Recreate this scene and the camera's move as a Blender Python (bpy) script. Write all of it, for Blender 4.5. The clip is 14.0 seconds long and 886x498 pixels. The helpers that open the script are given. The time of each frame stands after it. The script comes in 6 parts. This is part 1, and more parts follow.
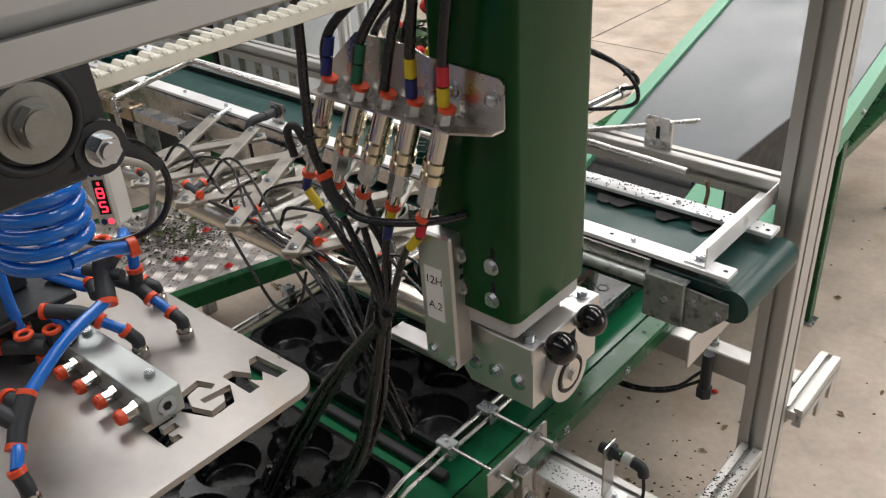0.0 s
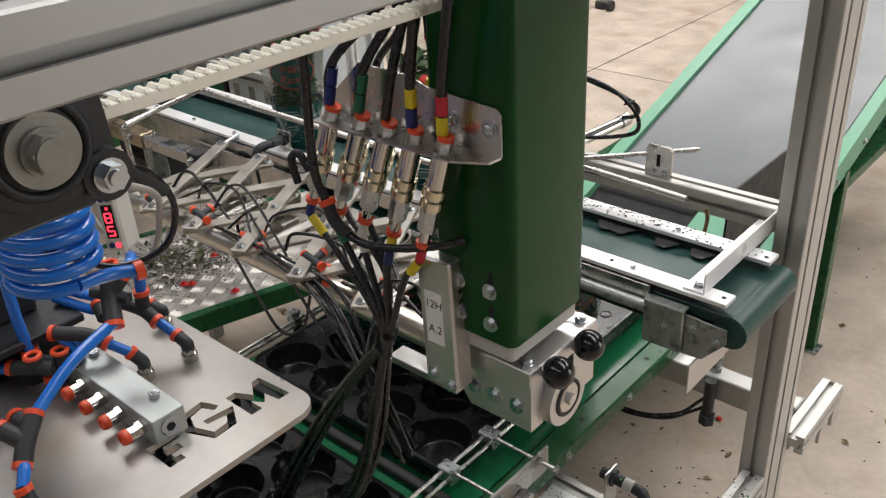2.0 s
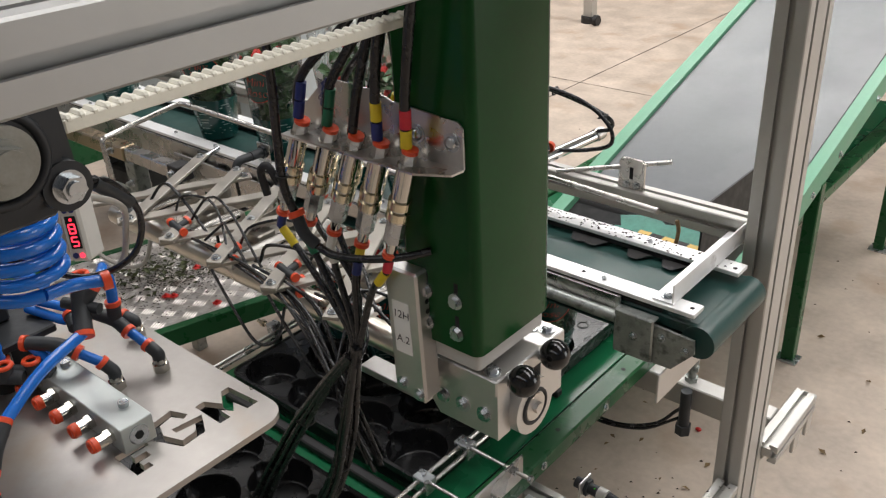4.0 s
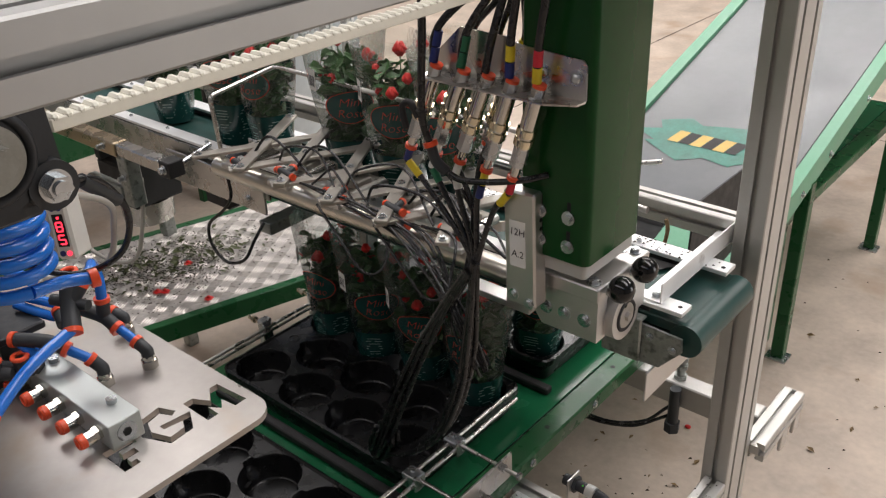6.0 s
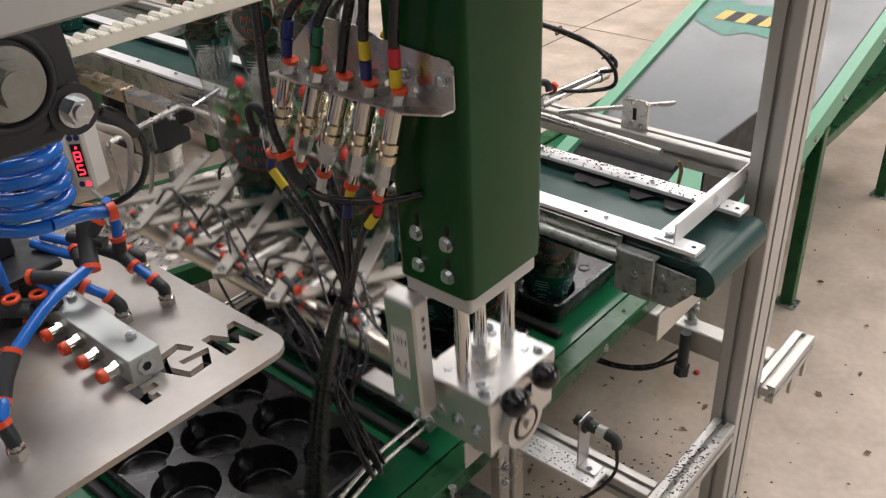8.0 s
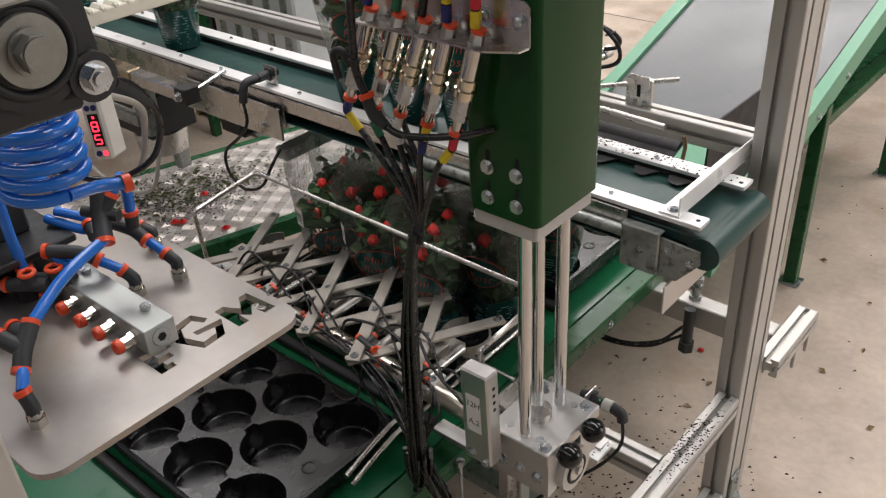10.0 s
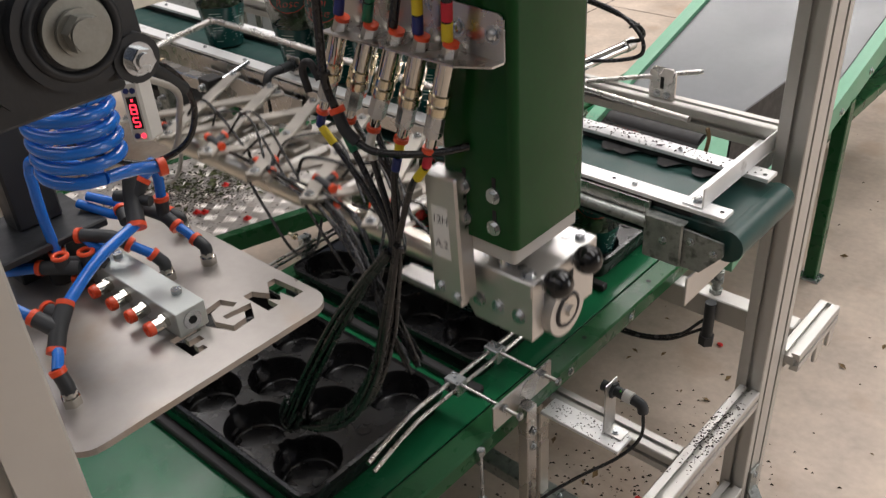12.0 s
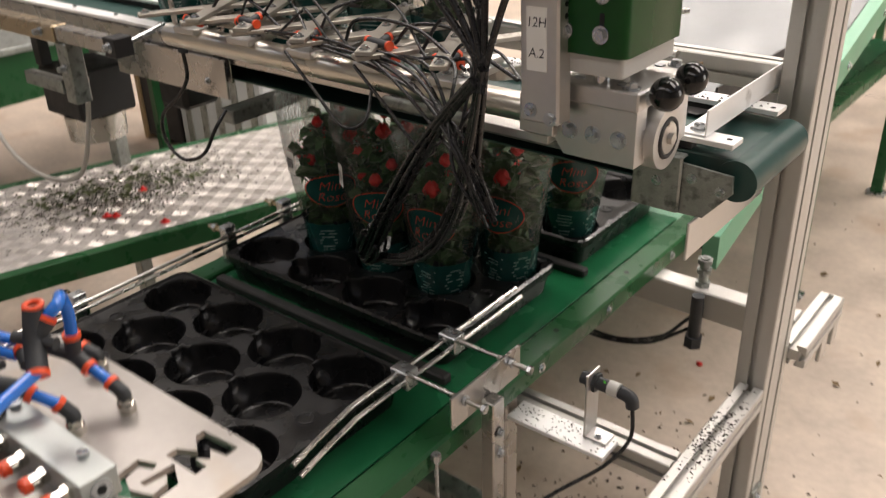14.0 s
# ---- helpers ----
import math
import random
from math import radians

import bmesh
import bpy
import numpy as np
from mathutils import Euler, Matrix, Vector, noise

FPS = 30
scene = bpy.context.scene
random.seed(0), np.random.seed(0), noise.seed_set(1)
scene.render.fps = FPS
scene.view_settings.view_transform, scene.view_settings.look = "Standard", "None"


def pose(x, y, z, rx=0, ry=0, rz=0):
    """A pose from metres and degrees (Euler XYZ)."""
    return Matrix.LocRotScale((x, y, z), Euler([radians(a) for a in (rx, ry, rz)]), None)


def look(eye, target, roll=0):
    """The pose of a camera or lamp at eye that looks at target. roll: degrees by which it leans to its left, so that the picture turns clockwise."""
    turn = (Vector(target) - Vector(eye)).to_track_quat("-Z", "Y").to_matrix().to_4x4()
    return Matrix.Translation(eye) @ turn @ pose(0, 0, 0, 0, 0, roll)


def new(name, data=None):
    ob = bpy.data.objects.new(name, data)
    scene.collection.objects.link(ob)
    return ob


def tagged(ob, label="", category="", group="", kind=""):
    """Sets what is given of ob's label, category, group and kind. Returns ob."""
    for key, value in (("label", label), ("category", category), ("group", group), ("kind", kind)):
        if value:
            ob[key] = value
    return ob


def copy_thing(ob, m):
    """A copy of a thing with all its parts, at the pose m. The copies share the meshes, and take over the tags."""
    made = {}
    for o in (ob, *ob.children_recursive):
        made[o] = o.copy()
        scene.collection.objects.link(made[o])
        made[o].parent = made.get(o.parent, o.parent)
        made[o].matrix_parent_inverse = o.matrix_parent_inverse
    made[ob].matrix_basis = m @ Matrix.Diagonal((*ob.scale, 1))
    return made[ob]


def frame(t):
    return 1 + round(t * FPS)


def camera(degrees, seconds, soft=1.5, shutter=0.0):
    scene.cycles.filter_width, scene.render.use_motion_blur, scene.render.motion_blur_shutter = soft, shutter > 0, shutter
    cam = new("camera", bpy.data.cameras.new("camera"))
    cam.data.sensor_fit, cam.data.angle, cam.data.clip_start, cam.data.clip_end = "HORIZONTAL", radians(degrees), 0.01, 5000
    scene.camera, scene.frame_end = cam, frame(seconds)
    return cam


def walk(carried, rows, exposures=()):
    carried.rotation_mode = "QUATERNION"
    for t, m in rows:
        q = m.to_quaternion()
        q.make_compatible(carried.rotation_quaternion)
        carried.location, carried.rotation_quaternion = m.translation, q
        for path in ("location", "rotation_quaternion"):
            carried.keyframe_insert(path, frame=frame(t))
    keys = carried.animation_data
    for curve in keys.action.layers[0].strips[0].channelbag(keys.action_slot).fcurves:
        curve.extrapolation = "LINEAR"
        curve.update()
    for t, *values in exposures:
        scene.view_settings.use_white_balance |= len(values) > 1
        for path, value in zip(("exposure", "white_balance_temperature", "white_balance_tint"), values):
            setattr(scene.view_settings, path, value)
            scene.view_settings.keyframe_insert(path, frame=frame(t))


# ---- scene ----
cam = camera(53.8, 14.0, 1.25, 0.5)
PATH = [
    (0, (0.424, -1.155, 1.709), (-0.728, 0.125, 0.691), -3.2),
    (0.5, (0.429, -1.161, 1.712), (-0.734, 0.127, 0.718), -2.9),
    (1, (0.438, -1.163, 1.715), (-0.732, 0.135, 0.742), -2.9),
    (1.5, (0.445, -1.161, 1.715), (-0.732, 0.135, 0.747), -3.3),
    (2, (0.445, -1.163, 1.718), (-0.739, 0.129, 0.754), -3.2),
    (2.5, (0.454, -1.163, 1.721), (-0.723, 0.14, 0.764), -2.9),
    (3, (0.459, -1.165, 1.721), (-0.717, 0.144, 0.77), -2.7),
    (3.5, (0.472, -1.159, 1.722), (-0.705, 0.158, 0.783), -2.9),
    (6, (0.487, -1.155, 1.729), (-0.677, 0.167, 0.781), -2.4),
    (6.5, (0.487, -1.151, 1.717), (-0.651, 0.154, 0.718), -2.6),
    (7, (0.487, -1.16, 1.715), (-0.654, 0.129, 0.695), -3.0),
    (7.5, (0.485, -1.165, 1.716), (-0.663, 0.112, 0.692), -3.2),
    (8, (0.484, -1.17, 1.71), (-0.66, 0.101, 0.672), -2.9),
    (10.5, (0.494, -1.198, 1.703), (-0.644, 0.054, 0.638), -3.5),
    (11, (0.493, -1.204, 1.708), (-0.644, 0.051, 0.643), -3.3),
    (11.5, (0.494, -1.208, 1.711), (-0.658, 0.041, 0.656), -3.3),
    (12, (0.49, -1.212, 1.699), (-0.671, 0.016, 0.629), -3.6),
    (12.5, (0.497, -1.192, 1.674), (-0.633, 0.006, 0.54), -3.8),
    (13, (0.468, -1.163, 1.613), (-0.642, -0.025, 0.399), -5.4),
    (13.2, (0.446, -1.138, 1.583), (-0.648, 0.005, 0.359), -5.6),
    (13.5, (0.388, -1.118, 1.543), (-0.641, 0.11, 0.346), -2.9),
    (13.6, (0.382, -1.106, 1.532), (-0.659, 0.15, 0.376), -2.5),
    (14, (0.379, -1.105, 1.381), (-0.745, 0.272, 0.463), -1.8),
]
walk(cam, [(t, look(eye, target, roll)) for t, eye, target, roll in PATH], [(0, 0.05, 6500, 10), (3.7, 0.05, 6500, 10), (6.0, 0.05, 6600, 13), (12.4, 0.0, 6650, 13), (13.2, 0.08, 7100, 15), (14, 0.42, 7150, 15)])

# ---- light ----
world = bpy.data.worlds.new("world")
scene.world = world
world.use_nodes = True
wn = world.node_tree.nodes
sky = wn.new("ShaderNodeTexSky")
sky.sky_type, sky.sun_disc = "NISHITA", False
sky.sun_elevation, sky.sun_rotation = radians(48), radians(200)
world.node_tree.links.new(sky.outputs[0], wn["Background"].inputs[0])
wn["Background"].inputs[1].default_value = 0.12
scene.view_settings.exposure = 0.0


def skylight(name, x, y, z, w, d, power, turn=(0, 0, 0)):
    lamp = bpy.data.lights.new(name, "AREA")
    lamp.shape, lamp.size, lamp.size_y, lamp.energy, lamp.color = "RECTANGLE", w, d, power, (1.0, 0.975, 0.95)
    ob = new(name, lamp)
    ob.matrix_world = pose(x, y, z, *turn)
    return ob


# area lamps stand in for daylight through the assumed roof openings
skylight("roof_light", -1.0, -3.4, 4.85, 9.0, 1.2, 55)
skylight("roof_light", -1.0, 0.8, 4.85, 9.0, 1.2, 205)
skylight("roof_light", -1.0, 5.0, 4.85, 9.0, 1.2, 460)
# added side fill for the couplings and head; no such doorway is known
skylight("side_fill_light", 6.9, 4.5, 1.9, 3.6, 3.4, 120, (0, 90, 0))

# ---- materials ----
MATS = {}


def mat(name, col, rough=0.5, metal=0.0, var=0.15, scale=30.0, bump=0.0, bscale=200.0, rvar=0.1, stretch=(1, 1, 1), spec=0.5, dirt=None, dscale=6.0, dlow=0.58, coat=0.0, rnd=0.0):
    if name in MATS:
        return MATS[name]
    m = bpy.data.materials.new(name)
    m.use_nodes = True
    n, l = m.node_tree.nodes, m.node_tree.links
    b = n["Principled BSDF"]
    co = n.new("ShaderNodeTexCoord")
    mp = n.new("ShaderNodeMapping")
    mp.inputs["Scale"].default_value = stretch
    l.new(co.outputs["Object"], mp.inputs[0])

    def noise_node(sc, det=4.0):
        t = n.new("ShaderNodeTexNoise")
        t.inputs["Scale"].default_value, t.inputs["Detail"].default_value = sc, det
        l.new(mp.outputs[0], t.inputs["Vector"])
        return t

    a, fine = noise_node(scale), noise_node(scale * 7.3)
    mix = n.new("ShaderNodeMath")
    mix.operation = "MULTIPLY_ADD"
    l.new(fine.outputs[0], mix.inputs[0])
    mix.inputs[1].default_value = 0.4
    l.new(a.outputs[0], mix.inputs[2])
    mr = n.new("ShaderNodeMapRange")
    mr.inputs[1].default_value, mr.inputs[2].default_value = 0.4, 1.0
    mr.inputs[3].default_value, mr.inputs[4].default_value = 1 - var, 1 + var
    l.new(mix.outputs[0], mr.inputs[0])
    out = mr.outputs[0]
    if rnd:
        oi = n.new("ShaderNodeObjectInfo")
        r2 = n.new("ShaderNodeMapRange")
        r2.inputs[3].default_value, r2.inputs[4].default_value = 1 - rnd, 1 + rnd
        l.new(oi.outputs["Random"], r2.inputs[0])
        mm = n.new("ShaderNodeMath")
        mm.operation = "MULTIPLY"
        l.new(out, mm.inputs[0]), l.new(r2.outputs[0], mm.inputs[1])
        out = mm.outputs[0]
    vm = n.new("ShaderNodeVectorMath")
    vm.operation = "SCALE"
    vm.inputs[0].default_value = col
    l.new(out, vm.inputs["Scale"])
    colour = vm.outputs[0]
    if dirt:
        d = noise_node(dscale, 8.0)
        dr = n.new("ShaderNodeMapRange")
        dr.inputs[1].default_value, dr.inputs[2].default_value = dlow, dlow + 0.16
        l.new(d.outputs[0], dr.inputs[0])
        mx = n.new("ShaderNodeMix")
        mx.data_type = "RGBA"
        l.new(dr.outputs[0], mx.inputs[0])
        l.new(colour, mx.inputs[6])
        mx.inputs[7].default_value = (*dirt, 1)
        colour = mx.outputs[2]
    l.new(colour, b.inputs["Base Color"])
    rr = n.new("ShaderNodeMapRange")
    rr.inputs[1].default_value, rr.inputs[2].default_value = 0.3, 0.7
    rr.inputs[3].default_value, rr.inputs[4].default_value = max(0.02, rough - rvar), min(1, rough + rvar)
    l.new(a.outputs[0], rr.inputs[0])
    l.new(rr.outputs[0], b.inputs["Roughness"])
    b.inputs["Metallic"].default_value = metal
    b.inputs["Specular IOR Level"].default_value = spec
    b.inputs["Coat Weight"].default_value = coat
    if bump:
        bn = noise_node(bscale, 6.0)
        bp = n.new("ShaderNodeBump")
        bp.inputs["Strength"].default_value, bp.inputs["Distance"].default_value = bump, 0.0008
        l.new(bn.outputs[0], bp.inputs["Height"])
        l.new(bp.outputs[0], b.inputs["Normal"])
    MATS[name] = m
    return m


ALU = mat("brushed aluminium", (0.60, 0.59, 0.57), 0.38, 0.9, 0.06, 12, 0.12, 260, 0.08, (1, 1, 1))
PLATE = mat("milled aluminium plate", (0.37, 0.345, 0.32), 0.36, 0.7, 0.12, 9, 0.1, 120, 0.10, dirt=(0.36, 0.29, 0.22), dscale=6, dlow=0.56)
ANOD = mat("anodised profile", (0.56, 0.55, 0.52), 0.5, 0.75, 0.05, 10, 0.06, 300, 0.05)
BAR = mat("aluminium flat bar", (0.90, 0.90, 0.89), 0.42, 0.35, 0.05, 8, 0.08, 200, 0.08, dirt=(0.30, 0.27, 0.24), dscale=18, dlow=0.66)
BEAM = mat("grey anodised beam", (0.42, 0.415, 0.40), 0.5, 0.7, 0.05, 10, 0.04, 300, 0.05)
LEVER = mat("dull flat steel", (0.42, 0.39, 0.345), 0.42, 0.75, 0.12, 25, 0.1, 160, 0.08)
STEEL = mat("stainless steel", (0.58, 0.56, 0.53), 0.28, 1.0, 0.08, 20, 0.05, 200, 0.08)
CHROME = mat("chromed rod", (0.66, 0.66, 0.65), 0.12, 1.0, 0.03, 30, 0, 0, 0.04)
ZINC = mat("zinc plated steel", (0.50, 0.52, 0.53), 0.26, 0.9, 0.12, 40, 0.1, 150, 0.1)
WASHER = mat("dull zinc washer", (0.27, 0.27, 0.245), 0.4, 0.7, 0.18, 60, 0.3, 90, 0.1)
GALV = mat("worn galvanised steel", (0.34, 0.36, 0.34), 0.42, 0.8, 0.25, 55, 0.25, 140, 0.12, dirt=(0.13, 0.14, 0.13), dscale=60, dlow=0.55)
NICKEL = mat("nickel plated brass", (0.62, 0.60, 0.55), 0.10, 1.0, 0.05, 60, 0, 0, 0.05)
BRASS = mat("brassy nickel ring", (0.74, 0.66, 0.48), 0.18, 1.0, 0.1, 80, 0, 0, 0.05)
CAST = mat("dark grey cast iron paint", (0.014, 0.016, 0.019), 0.5, 0.0, 0.15, 60, 0.25, 160, 0.08)
GREEN = mat("green gloss enamel", (0.008, 0.058, 0.014), 0.2, 0.0, 0.10, 14, 0.04, 30, 0.05, spec=0.2)
GREENF = mat("green painted steel frame", (0.012, 0.082, 0.027), 0.3, 0.0, 0.12, 16, 0.05, 60, 0.08, spec=0.3, dirt=(0.05, 0.05, 0.035), dscale=12, dlow=0.66)
MINT = mat("light green painted frame", (0.13, 0.36, 0.22), 0.42, 0.0, 0.1, 12, 0.05, 60, 0.06)
BELTG = mat("green conveyor belt", (0.008, 0.115, 0.045), 0.24, 0.0, 0.14, 9, 0.06, 220, 0.08, spec=0.28, dirt=(0.012, 0.075, 0.035), dscale=8, dlow=0.6)
BELTD = mat("dark green conveyor belt", (0.016, 0.058, 0.050), 0.42, 0.0, 0.2, 12, 0.06, 220, 0.1, dirt=(0.05, 0.055, 0.045), dscale=9, dlow=0.62)
BELTR = mat("grey rubber belt", (0.115, 0.125, 0.130), 0.36, 0.0, 0.12, 6, 0.08, 260, 0.08, dirt=(0.155, 0.16, 0.165), dscale=3, dlow=0.5)
BLACKP = mat("black tray plastic", (0.0075, 0.0075, 0.008), 0.28, 0.0, 0.2, 20, 0.3, 60, 0.08, spec=0.5, dirt=(0.012, 0.011, 0.010), dscale=14, dlow=0.66)
RUBBER = mat("black rubber", (0.020, 0.019, 0.019), 0.6, 0.0, 0.2, 40, 0.1, 200, 0.1)
CABLE = mat("black hose", (0.014, 0.014, 0.015), 0.24, 0.0, 0.15, 60, 0, 0, 0.08)
FITB = mat("black fitting plastic", (0.030, 0.033, 0.036), 0.5, 0.0, 0.15, 60, 0.05, 300, 0.05)
KNOB = mat("black bakelite", (0.006, 0.006, 0.006), 0.1, 0.0, 0.05, 20, 0, 0, 0.03)
ORANGE = mat("orange red collar", (0.80, 0.085, 0.025), 0.35, 0.0, 0.06, 60, 0, 0, 0.05)
BLUE = mat("blue polyurethane hose", (0.012, 0.16, 0.62), 0.22, 0.0, 0.06, 30, 0, 0, 0.05, coat=0.2)
TAPES = {k: mat(k + " tape", c, 0.45, 0, 0.08, 60) for k, c in (("blue", (0.012, 0.025, 0.16)), ("green", (0.01, 0.13, 0.06)), ("yellow", (0.72, 0.55, 0.02)), ("red", (0.62, 0.02, 0.04)), ("white", (0.75, 0.74, 0.70)))}
PUBELT = mat("white polyurethane toothed belt", (0.80, 0.77, 0.66), 0.5, 0.0, 0.06, 50, 0.05, 200, 0.05)
WHITEP = mat("pale grey plastic", (0.66, 0.65, 0.61), 0.45, 0.0, 0.05, 40, 0, 0, 0.05)
PAPER = mat("white paper label", (0.80, 0.79, 0.75), 0.7, 0.0, 0.03, 40)
INK = mat("black ink", (0.02, 0.02, 0.025), 0.6)
NYLON = mat("grey nylon block", (0.50, 0.49, 0.46), 0.5, 0.2, 0.05, 30)
GREYC = mat("grey cable", (0.42, 0.40, 0.36), 0.5, 0.0, 0.05, 30)
# near-black for dark parts, and for shade painted into holes and slots
DARK = mat("near-black parts and hole shade", (0.008, 0.008, 0.008), 0.8)
CONC = mat("concrete floor", (0.49, 0.405, 0.33), 0.55, 0.0, 0.26, 5.5, 0.8, 60, 0.12, dirt=(0.40, 0.295, 0.215), dscale=3.4, dlow=0.56)
# unseen walls and roof; toned to limit the light they bounce back
WALLM = mat("pale assumed wall sheet", (0.36, 0.35, 0.33), 0.6, 0.0, 0.05, 3)
TREAD = mat("aluminium tread plate", (0.46, 0.43, 0.40), 0.48, 0.5, 0.10, 14, 0.15, 150, 0.1, dirt=(0.22, 0.18, 0.15), dscale=9, dlow=0.6)
SOIL = mat("potting soil", (0.035, 0.024, 0.018), 0.9, 0, 0.4, 80)
LEAF = mat("rose leaf", (0.028, 0.085, 0.018), 0.45, 0, 0.35, 40, 0.1, 100, 0.1, rnd=0.2)
STEMM = mat("green stem", (0.05, 0.10, 0.03), 0.5)
ROSE = mat("red rose petal", (0.62, 0.018, 0.014), 0.55, 0, 0.18, 120, 0.1, 200)
TEAL = mat("dark teal printed film", (0.006, 0.052, 0.046), 0.22, 0, 0.2, 18, 0.2, 50, 0.06, spec=0.7)
TEXTC = mat("pale green print", (0.24, 0.36, 0.33), 0.5)
PRINT = mat("orange red print", (0.62, 0.045, 0.02), 0.45)
YELLOW = mat("yellow hazard print", (0.66, 0.45, 0.12), 0.5, 0, 0.15, 30)


def led_material():
    m = bpy.data.materials.new("red display digits")
    m.use_nodes = True
    b = m.node_tree.nodes["Principled BSDF"]
    b.inputs["Base Color"].default_value = (0.4, 0.01, 0.02, 1)
    b.inputs["Emission Color"].default_value = (1, 0.03, 0.06, 1)
    b.inputs["Emission Strength"].default_value = 2.5
    return m


def film_material():
    m = bpy.data.materials.new("clear plastic film")
    m.use_nodes = True
    n, l = m.node_tree.nodes, m.node_tree.links
    n.remove(n["Principled BSDF"])
    tr, gl, mx = n.new("ShaderNodeBsdfTransparent"), n.new("ShaderNodeBsdfGlossy"), n.new("ShaderNodeMixShader")
    tr.inputs[0].default_value = (0.93, 0.95, 0.94, 1)
    gl.inputs["Roughness"].default_value = 0.16
    lw = n.new("ShaderNodeFresnel")
    lw.inputs[0].default_value = 1.5
    mr = n.new("ShaderNodeMapRange")
    mr.inputs[3].default_value, mr.inputs[4].default_value = 0.03, 0.65
    l.new(lw.outputs[0], mr.inputs[0])
    l.new(mr.outputs[0], mx.inputs[0])
    l.new(tr.outputs[0], mx.inputs[1]), l.new(gl.outputs[0], mx.inputs[2])
    tn, bp = n.new("ShaderNodeTexNoise"), n.new("ShaderNodeBump")
    tn.inputs["Scale"].default_value = 28
    bp.inputs["Strength"].default_value, bp.inputs["Distance"].default_value = 0.45, 0.010
    l.new(tn.outputs[0], bp.inputs["Height"])
    l.new(bp.outputs[0], gl.inputs["Normal"]), l.new(bp.outputs[0], lw.inputs["Normal"])
    df, mx2 = n.new("ShaderNodeBsdfDiffuse"), n.new("ShaderNodeMixShader")
    df.inputs[0].default_value = (0.8, 0.82, 0.80, 1)
    mx2.inputs[0].default_value = 0.012
    l.new(mx.outputs[0], mx2.inputs[1]), l.new(df.outputs[0], mx2.inputs[2])
    l.new(mx2.outputs[0], n["Material Output"].inputs[0])
    return m


LED, FILM = led_material(), film_material()


# ---- mesh tools ----
class Shape:
    """Collects vertices and faces in world metres."""

    def __init__(self):
        self.v, self.f, self.s = [], [], []

    def add(self, verts, faces, smooth=False, m=None):
        k = len(self.v)
        self.v += [tuple(m @ Vector(p)) if m is not None else tuple(p) for p in verts]
        self.f += [tuple(k + i for i in f) for f in faces]
        self.s += [smooth] * len(faces)
        return self

    def box(self, a, b, c=0.0015, m=None):
        lo = [min(p, q) for p, q in zip(a, b)]
        hi = [max(p, q) for p, q in zip(a, b)]
        c = min(c, *[(q - p) * 0.45 for p, q in zip(lo, hi)])
        vs, idx = [], {}
        for i in range(8):
            s = [(i >> k) & 1 for k in range(3)]
            for ax in range(3):
                p = [(hi[k] if s[k] else lo[k]) for k in range(3)]
                for k in range(3):
                    if k != ax:
                        p[k] += -c if s[k] else c
                idx[(i, ax)] = len(vs)
                vs.append(p)
        fs = []
        for ax in range(3):
            u, w = (ax + 1) % 3, (ax + 2) % 3
            for side in (0, 1):
                q = [(side << ax) | (a_ << u) | (b_ << w) for a_, b_ in ((0, 0), (1, 0), (1, 1), (0, 1))]
                fs.append([idx[(i, ax)] for i in (q if side else q[::-1])])
        for ax in range(3):
            u, w = (ax + 1) % 3, (ax + 2) % 3
            for a_ in (0, 1):
                for b_ in (0, 1):
                    i0 = (a_ << u) | (b_ << w)
                    i1 = i0 | (1 << ax)
                    q = [idx[(i0, u)], idx[(i1, u)], idx[(i1, w)], idx[(i0, w)]]
                    fs.append(q if (a_ ^ b_) else q[::-1])
        for i in range(8):
            t = [idx[(i, 0)], idx[(i, 1)], idx[(i, 2)]]
            fs.append(t if bin(i).count("1") % 2 else t[::-1])
        return self.add(vs, fs, False, m)

    def cyl(self, p0, p1, r, n=16, r1=None, caps=True, smooth=True):
        p0, p1 = Vector(p0), Vector(p1)
        d = (p1 - p0).normalized()
        u = d.orthogonal().normalized()
        w = d.cross(u)
        r1 = r if r1 is None else r1
        vs = []
        for p, q in ((p0, r), (p1, r1)):
            vs += [p + (u * math.cos(2 * math.pi * i / n) + w * math.sin(2 * math.pi * i / n)) * q for i in range(n)]
        self.add(vs, [(i, (i + 1) % n, n + (i + 1) % n, n + i) for i in range(n)], smooth and n > 6)
        if caps:
            self.add(vs[:n], [tuple(range(n))[::-1]])
            self.add(vs[n:], [tuple(range(n))])
        return self

    def bolt(self, p, d, r=0.006, h=0.004, washer=True):
        """A hexagon bolt head on a washer at p, standing out along d."""
        p, d = Vector(p), Vector(d).normalized()
        if washer:
            self.cyl(p, p + d * 0.0015, r * 1.5, 16)
        self.cyl(p + d * 0.0012, p + d * (h + 0.0012), r, 6)
        return self.cyl(p + d * (h + 0.001), p + d * (h + 0.002), r * 0.7, 12)

    def ring(self, p, d, r, rr, n=16, k=8):
        """A torus at p round the axis d."""
        p, d = Vector(p), Vector(d).normalized()
        u = d.orthogonal().normalized()
        w = d.cross(u)
        vs = []
        for i in range(n):
            a = 2 * math.pi * i / n
            o = u * math.cos(a) + w * math.sin(a)
            vs += [p + o * (r + rr * math.cos(2 * math.pi * j / k)) + d * rr * math.sin(2 * math.pi * j / k) for j in range(k)]
        fs = [(i * k + j, ((i + 1) % n) * k + j, ((i + 1) % n) * k + (j + 1) % k, i * k + (j + 1) % k) for i in range(n) for j in range(k)]
        return self.add(vs, fs, True)

